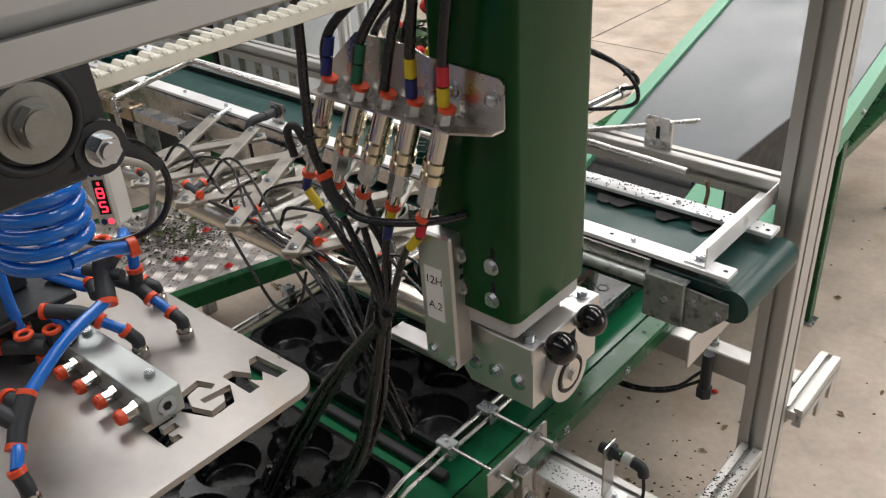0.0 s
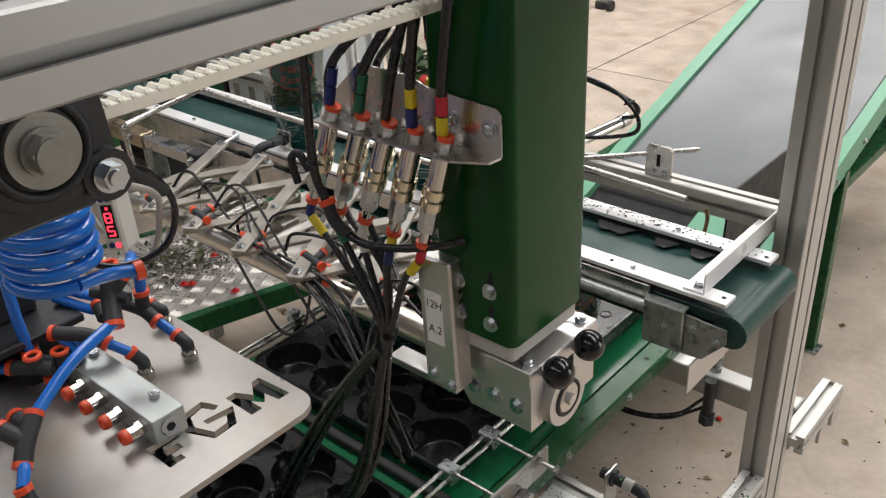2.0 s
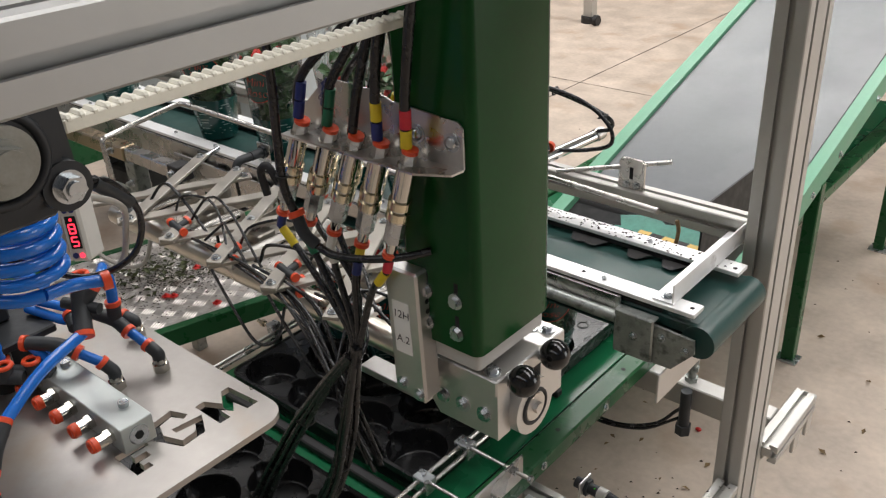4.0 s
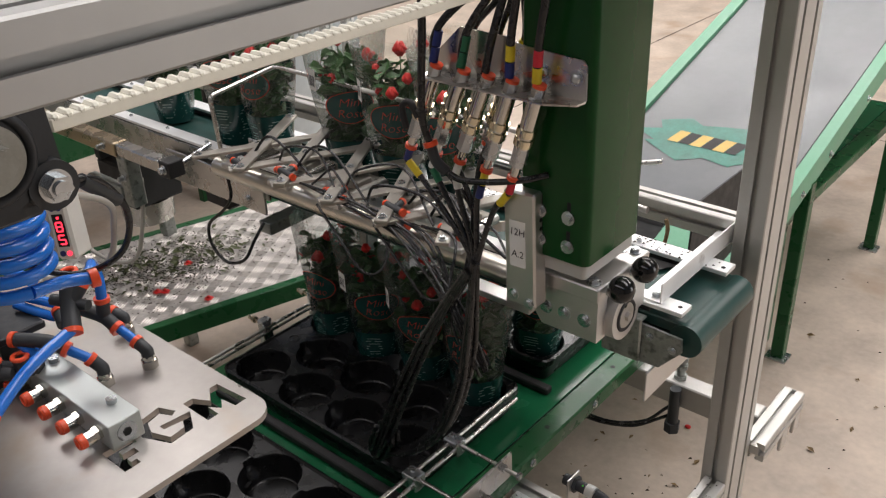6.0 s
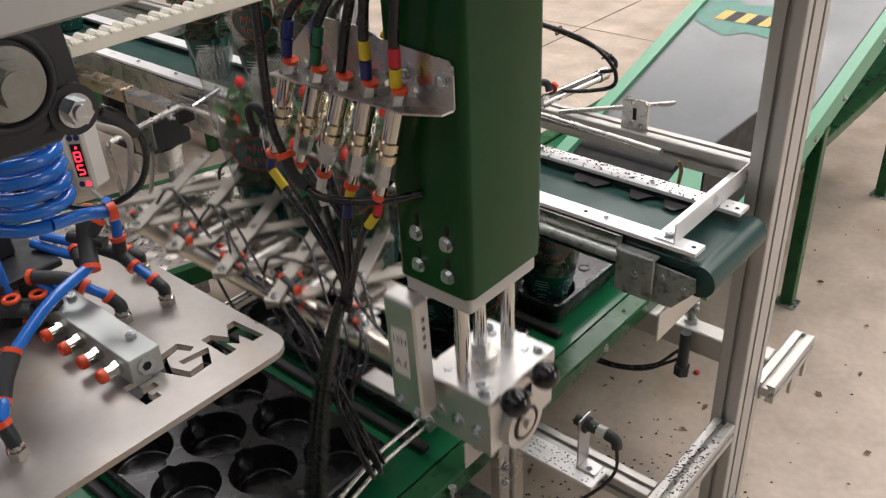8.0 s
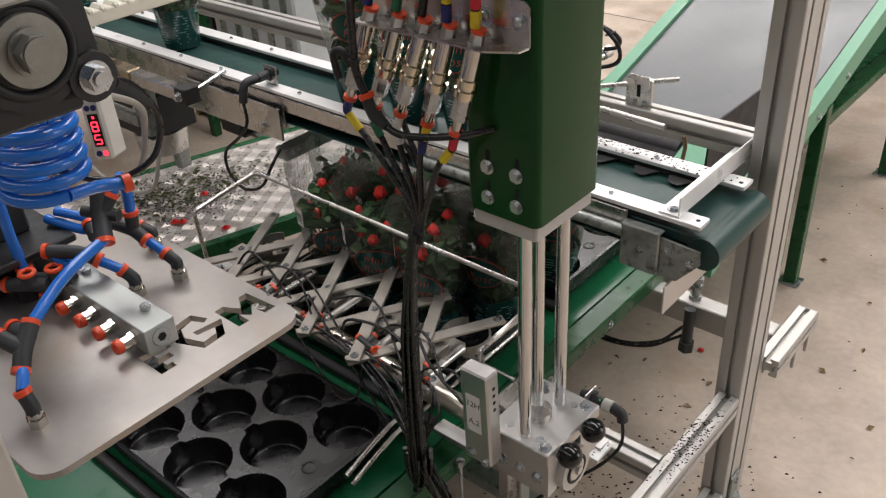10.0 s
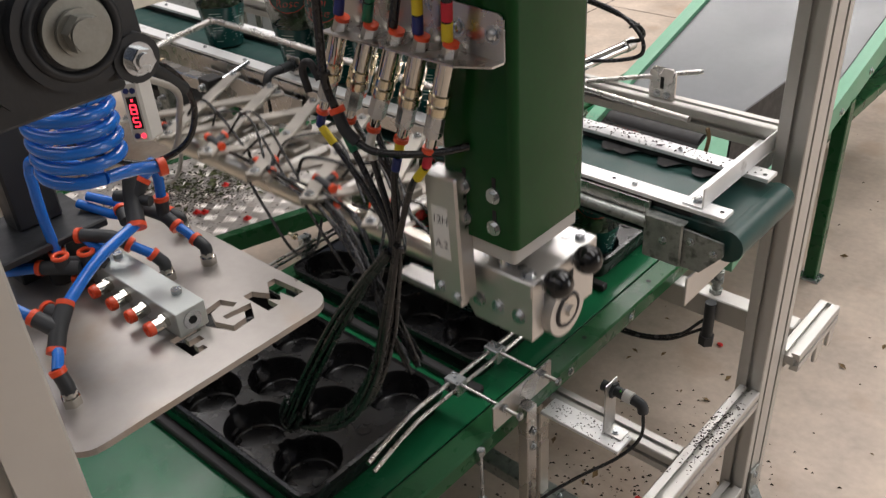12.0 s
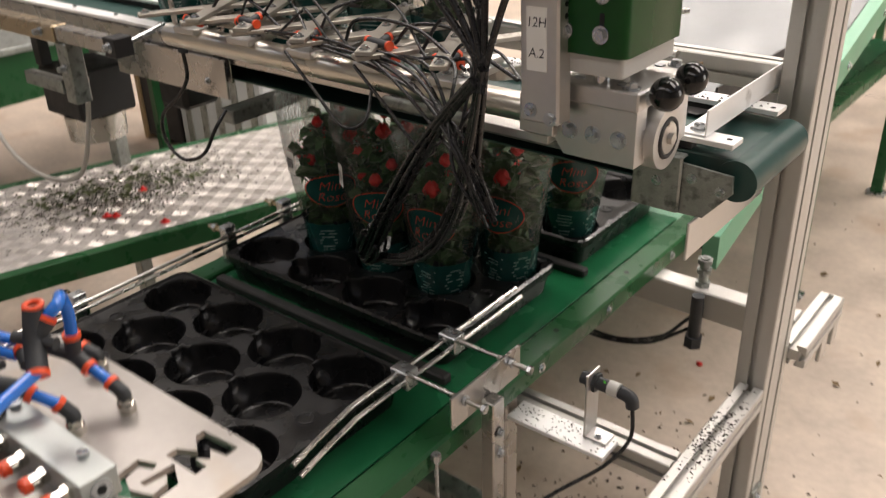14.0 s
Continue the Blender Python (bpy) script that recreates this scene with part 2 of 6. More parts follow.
    def tube(self, pts, r, n=8, sub=6, caps=True):
        """A round hose through pts, smoothed; r may be a list along pts."""
        P = [Vector(p) for p in pts]
        path = []
        if sub > 1 and len(P) > 2:
            Q = [2 * P[0] - P[1]] + P + [2 * P[-1] - P[-2]]
            for i in range(1, len(Q) - 2):
                for j in range(sub):
                    t = j / sub
                    a, b, c, d = Q[i - 1], Q[i], Q[i + 1], Q[i + 2]
                    path.append(0.5 * (2 * b + (c - a) * t + (2 * a - 5 * b + 4 * c - d) * t * t + (3 * b - a - 3 * c + d) * t ** 3))
            path.append(P[-1])
        else:
            path = P
        T = [(path[min(i + 1, len(path) - 1)] - path[max(i - 1, 0)]).normalized() for i in range(len(path))]
        u = T[0].orthogonal().normalized()
        vs = []
        for p, t in zip(path, T):
            u = (u - t * u.dot(t)).normalized()
            w = t.cross(u)
            vs += [p + (u * math.cos(2 * math.pi * i / n) + w * math.sin(2 * math.pi * i / n)) * r for i in range(n)]
        fs = [(k * n + i, k * n + (i + 1) % n, (k + 1) * n + (i + 1) % n, (k + 1) * n + i) for k in range(len(path) - 1) for i in range(n)]
        self.add(vs, fs, True)
        if caps:
            self.add(vs[:n], [tuple(range(n))[::-1]])
            self.add(vs[-n:], [tuple(range(n))])
        return self

    def ball(self, c, r, n=14, m=8, squash=(1, 1, 1)):
        vs = [(c[0], c[1], c[2] - r * squash[2])]
        for j in range(1, m):
            a = math.pi * j / m - math.pi / 2
            vs += [(c[0] + r * squash[0] * math.cos(a) * math.cos(2 * math.pi * i / n), c[1] + r * squash[1] * math.cos(a) * math.sin(2 * math.pi * i / n), c[2] + r * squash[2] * math.sin(a)) for i in range(n)]
        vs.append((c[0], c[1], c[2] + r * squash[2]))
        fs = [(0, 1 + (i + 1) % n, 1 + i) for i in range(n)]
        fs += [(1 + j * n + i, 1 + j * n + (i + 1) % n, 1 + (j + 1) * n + (i + 1) % n, 1 + (j + 1) * n + i) for j in range(m - 2) for i in range(n)]
        k = 1 + (m - 2) * n
        fs += [(k + i, k + (i + 1) % n, len(vs) - 1) for i in range(n)]
        return self.add(vs, fs, True)

    def prism(self, poly, lo, hi, axis=2, smooth=False):
        """poly: 2D points counterclockwise, pushed along axis from lo to hi."""
        n = len(poly)

        def at(p, h):
            q = [0, 0, 0]
            q[axis], q[(axis + 1) % 3], q[(axis + 2) % 3] = h, p[0], p[1]
            return q
        vs = [at(p, lo) for p in poly] + [at(p, hi) for p in poly]
        self.add(vs, [(i, (i + 1) % n, n + (i + 1) % n, n + i) for i in range(n)], smooth)
        return self.add(vs, [tuple(range(n))[::-1], tuple(range(n, 2 * n))])

    def extrusion(self, a, b, axis):
        """A slotted aluminium profile filling the box a-b, long in axis; wide sides get two slots."""
        u, w = (axis + 1) % 3, (axis + 2) % 3
        lo, hi = [min(p, q) for p, q in zip(a, b)], [max(p, q) for p, q in zip(a, b)]
        W, H = hi[u] - lo[u], hi[w] - lo[w]

        def side(length, depth_dir):
            k = 2 if length > 1.6 * min(W, H) else 1
            pts = []
            for i in range(k):
                c = length * (i + 0.5) / k
                pts += [(c - 0.0052, 0), (c - 0.0052, 0.005), (c - 0.0095, 0.008), (c - 0.0095, 0.012), (c + 0.0095, 0.012), (c + 0.0095, 0.008), (c + 0.0052, 0.005), (c + 0.0052, 0)]
            return pts
        e = 0.002
        poly = [(e, 0)] + side(W, 1) + [(W - e, 0), (W, e)]
        poly += [(W - d, s) for s, d in side(H, 1)] + [(W, H - e), (W - e, H)]
        poly += [(W - s, H - d) for s, d in side(W, 1)] + [(e, H), (0, H - e)]
        poly += [(d, H - s) for s, d in side(H, 1)] + [(0, e)]
        n = len(poly)

        def at(p, h):
            q = [0, 0, 0]
            q[axis], q[u], q[w] = h, lo[u] + p[0], lo[w] + p[1]
            return q
        vs = [at(p, lo[axis]) for p in poly] + [at(p, hi[axis]) for p in poly]
        self.add(vs, [(i, (i + 1) % n, n + (i + 1) % n, n + i) for i in range(n)])
        return self.add(vs, [tuple(range(n))[::-1], tuple(range(n, 2 * n))])

    def mesh(self, name, origin=(0, 0, 0)):
        me = bpy.data.meshes.new(name)
        o = Vector(origin)
        me.from_pydata([Vector(p) - o for p in self.v], [], self.f)
        me.polygons.foreach_set("use_smooth", self.s)
        me.update()
        return me


def world_of(ob):
    o = Vector(ob.location)
    while ob.parent:
        ob = ob.parent
        o += ob.location
    return o


def part(name, shape, material, parent, label=""):
    """One mesh under a thing or a part; the shape is in world metres."""
    me = shape.mesh(name, world_of(parent))
    me.materials.append(material)
    ob = new(name, me)
    ob.parent = parent
    return tagged(ob, label)


def thing(name, origin, label, category, group="", kind=""):
    ob = new(name)
    ob.empty_display_size = 0.05
    ob.location = origin
    return tagged(ob, label, category, group, kind)


def solo(name, shape, material, label, category, group="", kind="", origin=(0, 0, 0)):
    me = shape.mesh(name, origin)
    me.materials.append(material)
    ob = new(name, me)
    ob.location = origin
    return tagged(ob, label, category, group, kind)


def lettering(words, size, bend=0.0, thin=0.0):
    """Flat letters as a list of vertices and faces, lying in x and y."""
    cu = bpy.data.curves.new("letters", "FONT")
    cu.body, cu.size, cu.align_x, cu.align_y, cu.resolution_u, cu.shear, cu.offset = words, size, "CENTER", "CENTER", 3, bend, thin
    ob = new("letters", cu)
    me = bpy.data.meshes.new_from_object(ob.evaluated_get(bpy.context.evaluated_depsgraph_get()))
    out = [v.co.copy() for v in me.vertices], [tuple(p.vertices) for p in me.polygons]
    bpy.data.objects.remove(ob), bpy.data.meshes.remove(me), bpy.data.curves.remove(cu)
    return out

# ---- the hall: floor, with unseen walls and roof assumed around it ----
def structure(name, shape, material, label, category):
    return solo(name, shape, material, label, category, kind="structure")


def hall():
    structure("floor", Shape().box((-9, -6, -0.2), (7, 14, 0), 0), CONC, "pale brown worn concrete floor with soil crumbs", "floor")
    j = Shape()
    for a, b in (((-2.46, -6), (-2.41, 14)),):
        d = 0.004
        j.add([(a[0] - d, a[1], 0.0015), (a[0] + d, a[1], 0.0015), (b[0] + d, b[1], 0.0015), (b[0] - d, b[1], 0.0015)], [(0, 1, 2, 3)])
    for y in (3.5,):
        j.add([(-9, y - 0.003, 0.0012), (7, y - 0.003, 0.0012), (7, y + 0.003, 0.0012), (-9, y + 0.003, 0.0012)], [(0, 1, 2, 3)])
    structure("floor_joint", j, SOIL, "narrow dark joints sawn in the concrete floor", "floor")
    structure("wall_north", Shape().box((-9, 14, 0), (7, 14.2, 5), 0), WALLM, "assumed pale wall, out of view, closing the far end", "wall")
    structure("wall_south", Shape().box((-9, -6.2, 0), (7, -6, 5), 0), WALLM, "assumed pale wall, out of view, closing the hall", "wall")
    structure("wall_west", Shape().box((-9.2, -6, 0), (-9, 14, 5), 0), WALLM, "assumed pale wall, out of view, closing the hall", "wall")
    # this wall and its opening are assumed, to suit the added side lamp
    w = Shape().box((7, -6, 0), (7.2, 2.6, 5), 0).box((7, 6.4, 0), (7.2, 14, 5), 0).box((7, 2.6, 3.7), (7.2, 6.4, 5), 0)
    structure("wall_east", w, WALLM, "assumed pale wall with an opening added for side light", "wall")
    r = Shape()
    for y0, y1 in ((-6, -4.0), (-2.8, 0.2), (1.4, 4.4), (5.6, 14)):
        r.box((-9, y0, 5), (7, y1, 5.15), 0)
    structure("ceiling", r, WALLM, "assumed roof sheets, out of view, between long skylight openings", "ceiling")


hall()


# ---- machine frame ----
def machine_frame():
    f = thing("packing_machine", (0, 0.28, 0), "anodised aluminium profile frame of a packing machine", "machine frame")
    part("post", Shape().extrusion((-0.034, 0.224, 0.02), (0.021, 0.334, 2.4), 2), ANOD, f, "slotted upright profile")
    part("lower_rail", Shape().extrusion((-0.024, -1.0, 0.385), (0.021, 0.222, 0.430), 1), ANOD, f)
    part("bottom_rail", Shape().extrusion((-0.024, -1.0, 0.095), (0.021, 0.222, 0.140), 1), ANOD, f)
    part("rear_rail", Shape().extrusion((0.005, 0.336, 0.425), (0.053, 0.560, 0.470), 1), ANOD, f)
    part("cross_rail", Shape().extrusion((-0.345, -0.060, 0.385), (-0.026, -0.015, 0.430), 0), ANOD, f)
    part("rear_cross_rail", Shape().box((-0.60, 0.418, 0.408), (0.003, 0.466, 0.470), 0.003), ANOD, f, "plain aluminium cross tube")
    part("top_cross_rail", Shape().extrusion((-2.6, 0.262, 0.952), (-0.036, 0.306, 0.998), 0), ANOD, f)
    part("top_beam", Shape().extrusion((-0.0258, -2.2, 1.5797), (0.025, 0.6, 1.6305), 1), BEAM, f, "broad grey slotted profile beam")
    part("near_post", Shape().extrusion((0.02, -1.18, 0.02), (0.10, -1.10, 1.50), 2), ANOD, f, "slotted upright profile")
    m = Matrix.Translation((0.024, 0.270, 0.11)) @ pose(0, 0, 0, 0, 38, -30)
    part("foot_bracket", Shape().box((0.022, 0.250, 0.05), (0.028, 0.292, 0.17), 0.001).box((0, -0.014, -0.005), (0.155, 0.014, 0.005), 0.001, m), GALV, f, "worn grey angled foot bracket")
    for z in (0.15, 0.09):
        part("bolt", Shape().bolt((0.028, 0.271, z), (1, 0, 0)), ZINC, f)
    part("foot_nut", Shape().cyl((0.145, 0.197, 0.010), (0.145, 0.197, 0.030), 0.011, 6), ZINC, f)
    part("foot_pad", Shape().cyl((0.145, 0.197, 0.0), (0.145, 0.197, 0.012), 0.022, 20), ZINC, f)
    part("end_cap", Shape().box((0.006, 0.560, 0.426), (0.052, 0.563, 0.469)), WHITEP, f)
    part("hanger", Shape().box((0.044, 0.45, 0.375), (0.052, 0.485, 0.425)), ALU, f)
    part("hanger", Shape().box((0.044, 0.525, 0.375), (0.052, 0.556, 0.425)), ALU, f)
    return f


machine_frame()


# ---- lower tray conveyor ----
BELT_Z = 0.500


def tray_conveyor():
    c = thing("tray_conveyor", (-0.67, 0.2, 0), "green painted tray conveyor with a glossy green belt", "conveyor")
    part("belt", Shape().box((-1.005, -1.35, BELT_Z - 0.004), (-0.352, 2.6, BELT_Z), 0.001), BELTG, c, "glossy green belt")
    for x0, x1 in ((-0.345, -0.292), (-1.065, -1.012)):
        s = Shape().box((x0, -1.3, 0.466), (x1, 2.6, 0.508), 0.004)
        part("side_rail", s, GREENF, c)
    part("belt_underside", Shape().box((-1.003, -1.34, 0.466), (-0.354, 2.59, 0.470), 0.001), BELTG, c)
    part("slider_bed", Shape().box((-1.01, -1.28, 0.472), (-0.347, 2.58, 0.494), 0.001), DARK, c)
    for y in (-0.86, -0.55, -0.314, -0.02, 0.22, 0.5):
        part("bolt", Shape().bolt((-0.292, y, 0.487), (1, 0, 0), 0.0065), ZINC, c)
    # flat dark discs paint the shade inside the rail's holes
    for y in (-0.18, 0.07, 0.34):
        part("hole", Shape().cyl((-0.318, y, 0.5082), (-0.318, y, 0.5085), 0.0055, 12), DARK, c)
    for y in (-0.72, -0.80):
        part("roller_bolt", Shape().cyl((-0.32, y, 0.508), (-0.32, y, 0.512), 0.020, 20).cyl((-0.32, y, 0.512), (-0.32, y, 0.520), 0.009, 6), ZINC, c)
    for y in (-0.08, 1.4):
        for x in (-0.33, -1.03):
            part("leg", Shape().box((x - 0.018, y - 0.018, 0.0), (x + 0.018, y + 0.018, 0.466), 0.003), GREENF if y > 0 else STEEL, c)
    part("hanging_rod", Shape().cyl((-0.284, -0.325, 0.37), (-0.284, -0.325, 0.500), 0.0035, 8).cyl((-0.284, -0.325, 0.494), (-0.284, -0.325, 0.506), 0.008, 6).cyl((-0.284, -0.325, 0.366), (-0.284, -0.325, 0.374), 0.010, 8), ZINC, c)
    part("leg_beam", Shape().box((-1.05, -0.088, 0.125), (-0.165, -0.043, 0.160), 0.003), GALV, c, "dark steel cross tube with bolts")
    # dark plate paints the shade inside the open tube end
    part("leg_beam_end", Shape().box((-0.166, -0.083, 0.129), (-0.1645, -0.048, 0.156), 0.001), DARK, c)
    for x in (-0.28, -0.20):
        part("bolt", Shape().bolt((x, -0.066, 0.160), (0, 0, 1), 0.005), ZINC, c)
    return c


tray_conveyor()


def guide_rail():
    g = thing("tray_guide_rail", (-0.39, -0.2, 0.585), "twin stainless guide rods bent outward, clamped beside the green belt", "guide rail")
    for dx, dz in ((0.0, 0.0), (0.012, -0.014)):
        pts = [(-0.362 + dx, -0.532, 0.588 + dz), (-0.374 + dx, -0.480, 0.587 + dz), (-0.386 + dx, -0.412, 0.586 + dz), (-0.390 + dx, -0.37, 0.586 + dz), (-0.390 + dx, -0.2, 0.586 + dz), (-0.390 + dx, 0.042, 0.586 + dz)]
        part("rod", Shape().tube(pts, 0.0045, 10, 4), STEEL, g)
    for y in (-0.276, -0.155):
        s = Shape().box((-0.402, y - 0.014, 0.563), (-0.366, y + 0.014, 0.596), 0.002)
        s.bolt((-0.385, y, 0.596), (0, 0, 1), 0.004, 0.003, False)
        part("clamp", s, ZINC, g)
        part("cross_pin", Shape().cyl((-0.37, y, 0.585), (-0.225, y, 0.585), 0.0042, 10), STEEL, g)
        for x in (-0.266, -0.232):
            part("nut", Shape().cyl((x, y, 0.585), (x + 0.006, y, 0.585), 0.008, 6), ZINC, g)
    part("bracket_plate", Shape().box((-0.272, -0.305, 0.545), (-0.267, -0.125, 0.602), 0.001), STEEL, g, "upright stainless bracket plate")
    s = Shape().box((-0.266, -0.235, 0.16), (-0.242, -0.205, 0.56), 0.002)
    part("support_post", s, STEEL, g)
    for z in (0.50, 0.46):
        part("bolt", Shape().bolt((-0.240, -0.22, z), (1, 0, 0), 0.006), ZINC, g)
    # far side guide
    k = thing("tray_guide_rail", (-1.03, -0.2, 0.56), "straight stainless guide rods clamped beside the green belt", "guide rail")
    for z in (0.575, 0.562):
        part("rod", Shape().tube([(-1.015, -0.62, z), (-1.015, -0.2, z), (-1.015, 0.1, z)], 0.0042, 8, 1), STEEL, k)
    for y in (-0.45, -0.10, 0.06):
        part("clamp", Shape().box((-1.04, y - 0.014, 0.50), (-1.018, y + 0.014, 0.592), 0.002), ZINC, k)
        part("cross_pin", Shape().cyl((-1.09, y, 0.575), (-1.02, y, 0.575), 0.005, 10).cyl((-1.075, y, 0.575), (-1.065, y, 0.575), 0.009, 6), BRASS, k)


guide_rail()


def proximity_sensor():
    p = thing("tray_sensor", (-0.16, -0.05, 0.43), "black cylindrical sensor on a bent aluminium bracket", "sensor")
    part("mounting_plate", Shape().box((-0.30, -0.115, 0.431), (-0.115, -0.062, 0.439), 0.001), BAR, p, "aluminium plate sprinkled with soil")
    part("bracket", Shape().box((-0.168, -0.088, 0.439), (-0.125, -0.055, 0.443), 0.001).box((-0.166, -0.09, 0.443), (-0.162, -0.05, 0.562), 0.001), ALU, p)
    s = Shape().cyl((-0.185, -0.066, 0.540), (-0.125, -0.066, 0.540), 0.011, 16).cyl((-0.172, -0.066, 0.540), (-0.166, -0.066, 0.540), 0.017, 6).cyl((-0.162, -0.066, 0.540), (-0.156, -0.066, 0.540), 0.017, 6)
    part("body", s, FITB, p)
    part("collar", Shape().cyl((-0.136, -0.066, 0.540), (-0.118, -0.066, 0.540), 0.0125, 16), WHITEP, p)
    part("plug", Shape().tube([(-0.118, -0.066, 0.540), (-0.098, -0.066, 0.535), (-0.094, -0.066, 0.52)], 0.011, 12, 5), FITB, p)
    part("cable", Shape().tube([(-0.094, -0.066, 0.525), (-0.092, -0.07, 0.46), (-0.12, -0.10, 0.41), (-0.18, -0.16, 0.36), (-0.235, -0.22, 0.30), (-0.27, -0.25, 0.20)], 0.0035, 8, 6), CABLE, p)
    part("bolt", Shape().bolt((-0.145, -0.075, 0.443), (0, 0, 1), 0.005), ZINC, p)
    part("lamp", Shape().ball((-0.142, -0.072, 0.5505), 0.0018, 8, 5), mat("green indicator", (0.1, 0.9, 0.05), 0.4), p)


proximity_sensor()


def cleat(y):
    s = Shape().box((-0.985, y - 0.011, BELT_Z), (-0.383, y + 0.011, BELT_Z + 0.018), 0.003)
    return solo("belt_cleat", s, RUBBER, "black rubber cleat lying across the green belt", "cleat", "cleats on the belt", origin=(-0.68, y, BELT_Z))


CLEATS = [(cleat(y), y) for y in (-0.739, -0.283, 0.175, 0.633)]


# ---- pot trays ----
CUP_ROW, CUP_MID = (-0.476, -0.624, -0.772, -0.920), (-0.550, -0.698, -0.846)
HOLES = [(x, 0.064) for x in CUP_ROW] + [(x, 0.179) for x in CUP_MID] + [(x, 0.294) for x in CUP_ROW]


def tray(y):
    """A thermoformed tray with eleven round pot cups."""
    zb = BELT_Z + 0.001
    t = thing("pot_tray", (-0.705, y + 0.19, zb), "glossy black plastic tray with round pot cups on green belt", "plant tray", "trays on the conveyor")
    s = Shape()
    x0, x1, y0, y1, zt = -0.984, -0.414, y + 0.004, y + 0.354, zb + 0.058
    n, r = 60, 0.0625

    def reach(a, gaps):
        """Radius of a cup's mouth at the angle a, with notches towards its neighbours."""
        out = r
        for g, depth in gaps:
            off = abs((a - g + math.pi) % (2 * math.pi) - math.pi)
            if off < 0.26:
                out = max(out, r + depth * min(1.0, (0.26 - off) / 0.07))
        return out
    cups = []
    for i, (hx, hy) in enumerate(HOLES):
        gaps = []
        if hx > CUP_ROW[-1]:
            gaps.append((math.pi, 0.0100))
        if hx < CUP_ROW[0] and not (3 < i < 7 and hx == CUP_MID[0]):
            gaps.append((0.0, 0.0100))
        cups.append((hx, y + hy, gaps))
    bm = bmesh.new()
    outlines = [[(x0, y0), (x1, y0), (x1, y1), (x0, y1)]]
    outlines += [[(hx + reach(a, gaps) * math.cos(a), hy + reach(a, gaps) * math.sin(a)) for a in [2 * math.pi * (i + 0.5) / n for i in range(n)]] for hx, hy, gaps in cups]
    edges = []
    for poly in outlines:
        vs = [bm.verts.new((px, py, zt)) for px, py in poly]
        edges += [bm.edges.new((vs[i], vs[(i + 1) % len(vs)])) for i in range(len(vs))]
    bmesh.ops.triangle_fill(bm, use_beauty=True, use_dissolve=False, edges=edges)
    bm.verts.index_update()
    s.add([v.co.copy() for v in bm.verts], [[v.index for v in (f.verts if f.normal.z > 0 else reversed(f.verts))] for f in bm.faces])
    bm.free()
    for x in (-0.452, -0.946):
        s.ring((x, y + 0.179, zt), (0, 0, 1), 0.013, 0.0022, 20, 6)
    part("deck", s, BLACKP, t)
    for hx, hy, gaps in cups:
        c = Shape()
        levels = [(r, zt), (r - 0.001, zt - 0.002), (r - 0.002, zt - 0.006), (r - 0.004, zt - 0.034), (r - 0.005, zt - 0.036), (r - 0.007, zb + 0.006), (r - 0.011, zb + 0.002)]
        rings = []
        for q, z in levels:
            turn = [2 * math.pi * (i + 0.5) / n for i in range(n)]
            rings.append([(hx + (q + (reach(a, gaps) - r) * (z > zt - 0.035)) * math.cos(a), hy + (q + (reach(a, gaps) - r) * (z > zt - 0.035)) * math.sin(a), z) for a in turn])
        skin = [p for q in rings for p in q]
        c.add(skin, [(k * n + i, k * n + (i + 1) % n, (k + 1) * n + (i + 1) % n, (k + 1) * n + i) for k in range(len(rings) - 1) for i in range(n)] + [tuple(range(len(skin) - n, len(skin)))], True)
        c.s[-1] = False
        cup = part("cup", c, BLACKP, t)
        for g, depth in gaps[:1]:
            m = Matrix.Translation((hx, hy, 0)) @ pose(0, 0, 0, 0, 0, math.degrees(g) + 22)
            part("clip", Shape().box((r - 0.012, -0.010, zt - 0.040), (r - 0.002, 0.010, zt - 0.036), 0.001, m), BLACKP, cup)

    def loop(x_0, y_0, x_1, y_1, rad, z):
        out = []
        for cx, cy, a0 in ((x_1 - rad, y_0 + rad, -90), (x_1 - rad, y_1 - rad, 0), (x_0 + rad, y_1 - rad, 90), (x_0 + rad, y_0 + rad, 180)):
            out += [(cx + rad * math.cos(radians(a0 + 15 * k)), cy + rad * math.sin(radians(a0 + 15 * k)), z) for k in range(7)]
        return out
    loops = [loop(x0, y0, x1, y1, 0.004, zt), loop(x0 - 0.004, y0 - 0.004, x1 + 0.004, y1 + 0.004, 0.022, zt + 0.004), loop(x0 - 0.010, y0 - 0.009, x1 + 0.010, y1 + 0.009, 0.028, zt + 0.001), loop(x0 - 0.010, y0 - 0.009, x1 + 0.010, y1 + 0.009, 0.028, zt - 0.012), loop(x0 - 0.003, y0 - 0.003, x1 + 0.003, y1 + 0.003, 0.024, zt - 0.014), loop(x0 + 0.006, y0 + 0.006, x1 - 0.006, y1 - 0.006, 0.02, zb)]
    k = len(loops[0])
    rim = Shape()
    for a, b in zip(loops, loops[1:]):
        rim.add(a + b, [(i, k + i, k + (i + 1) % k, (i + 1) % k) for i in range(k)], True)
    part("rim", rim, BLACKP, t, "rolled rim and sloping side")
    return t


def trays():
    first = tray(-0.719)
    out = [(first, -0.719)]
    for y in (-0.261, 0.197):
        out.append((copy_thing(first, pose(-0.705, y + 0.19, BELT_Z + 0.001)), y))
    return out


TRAYS = trays()


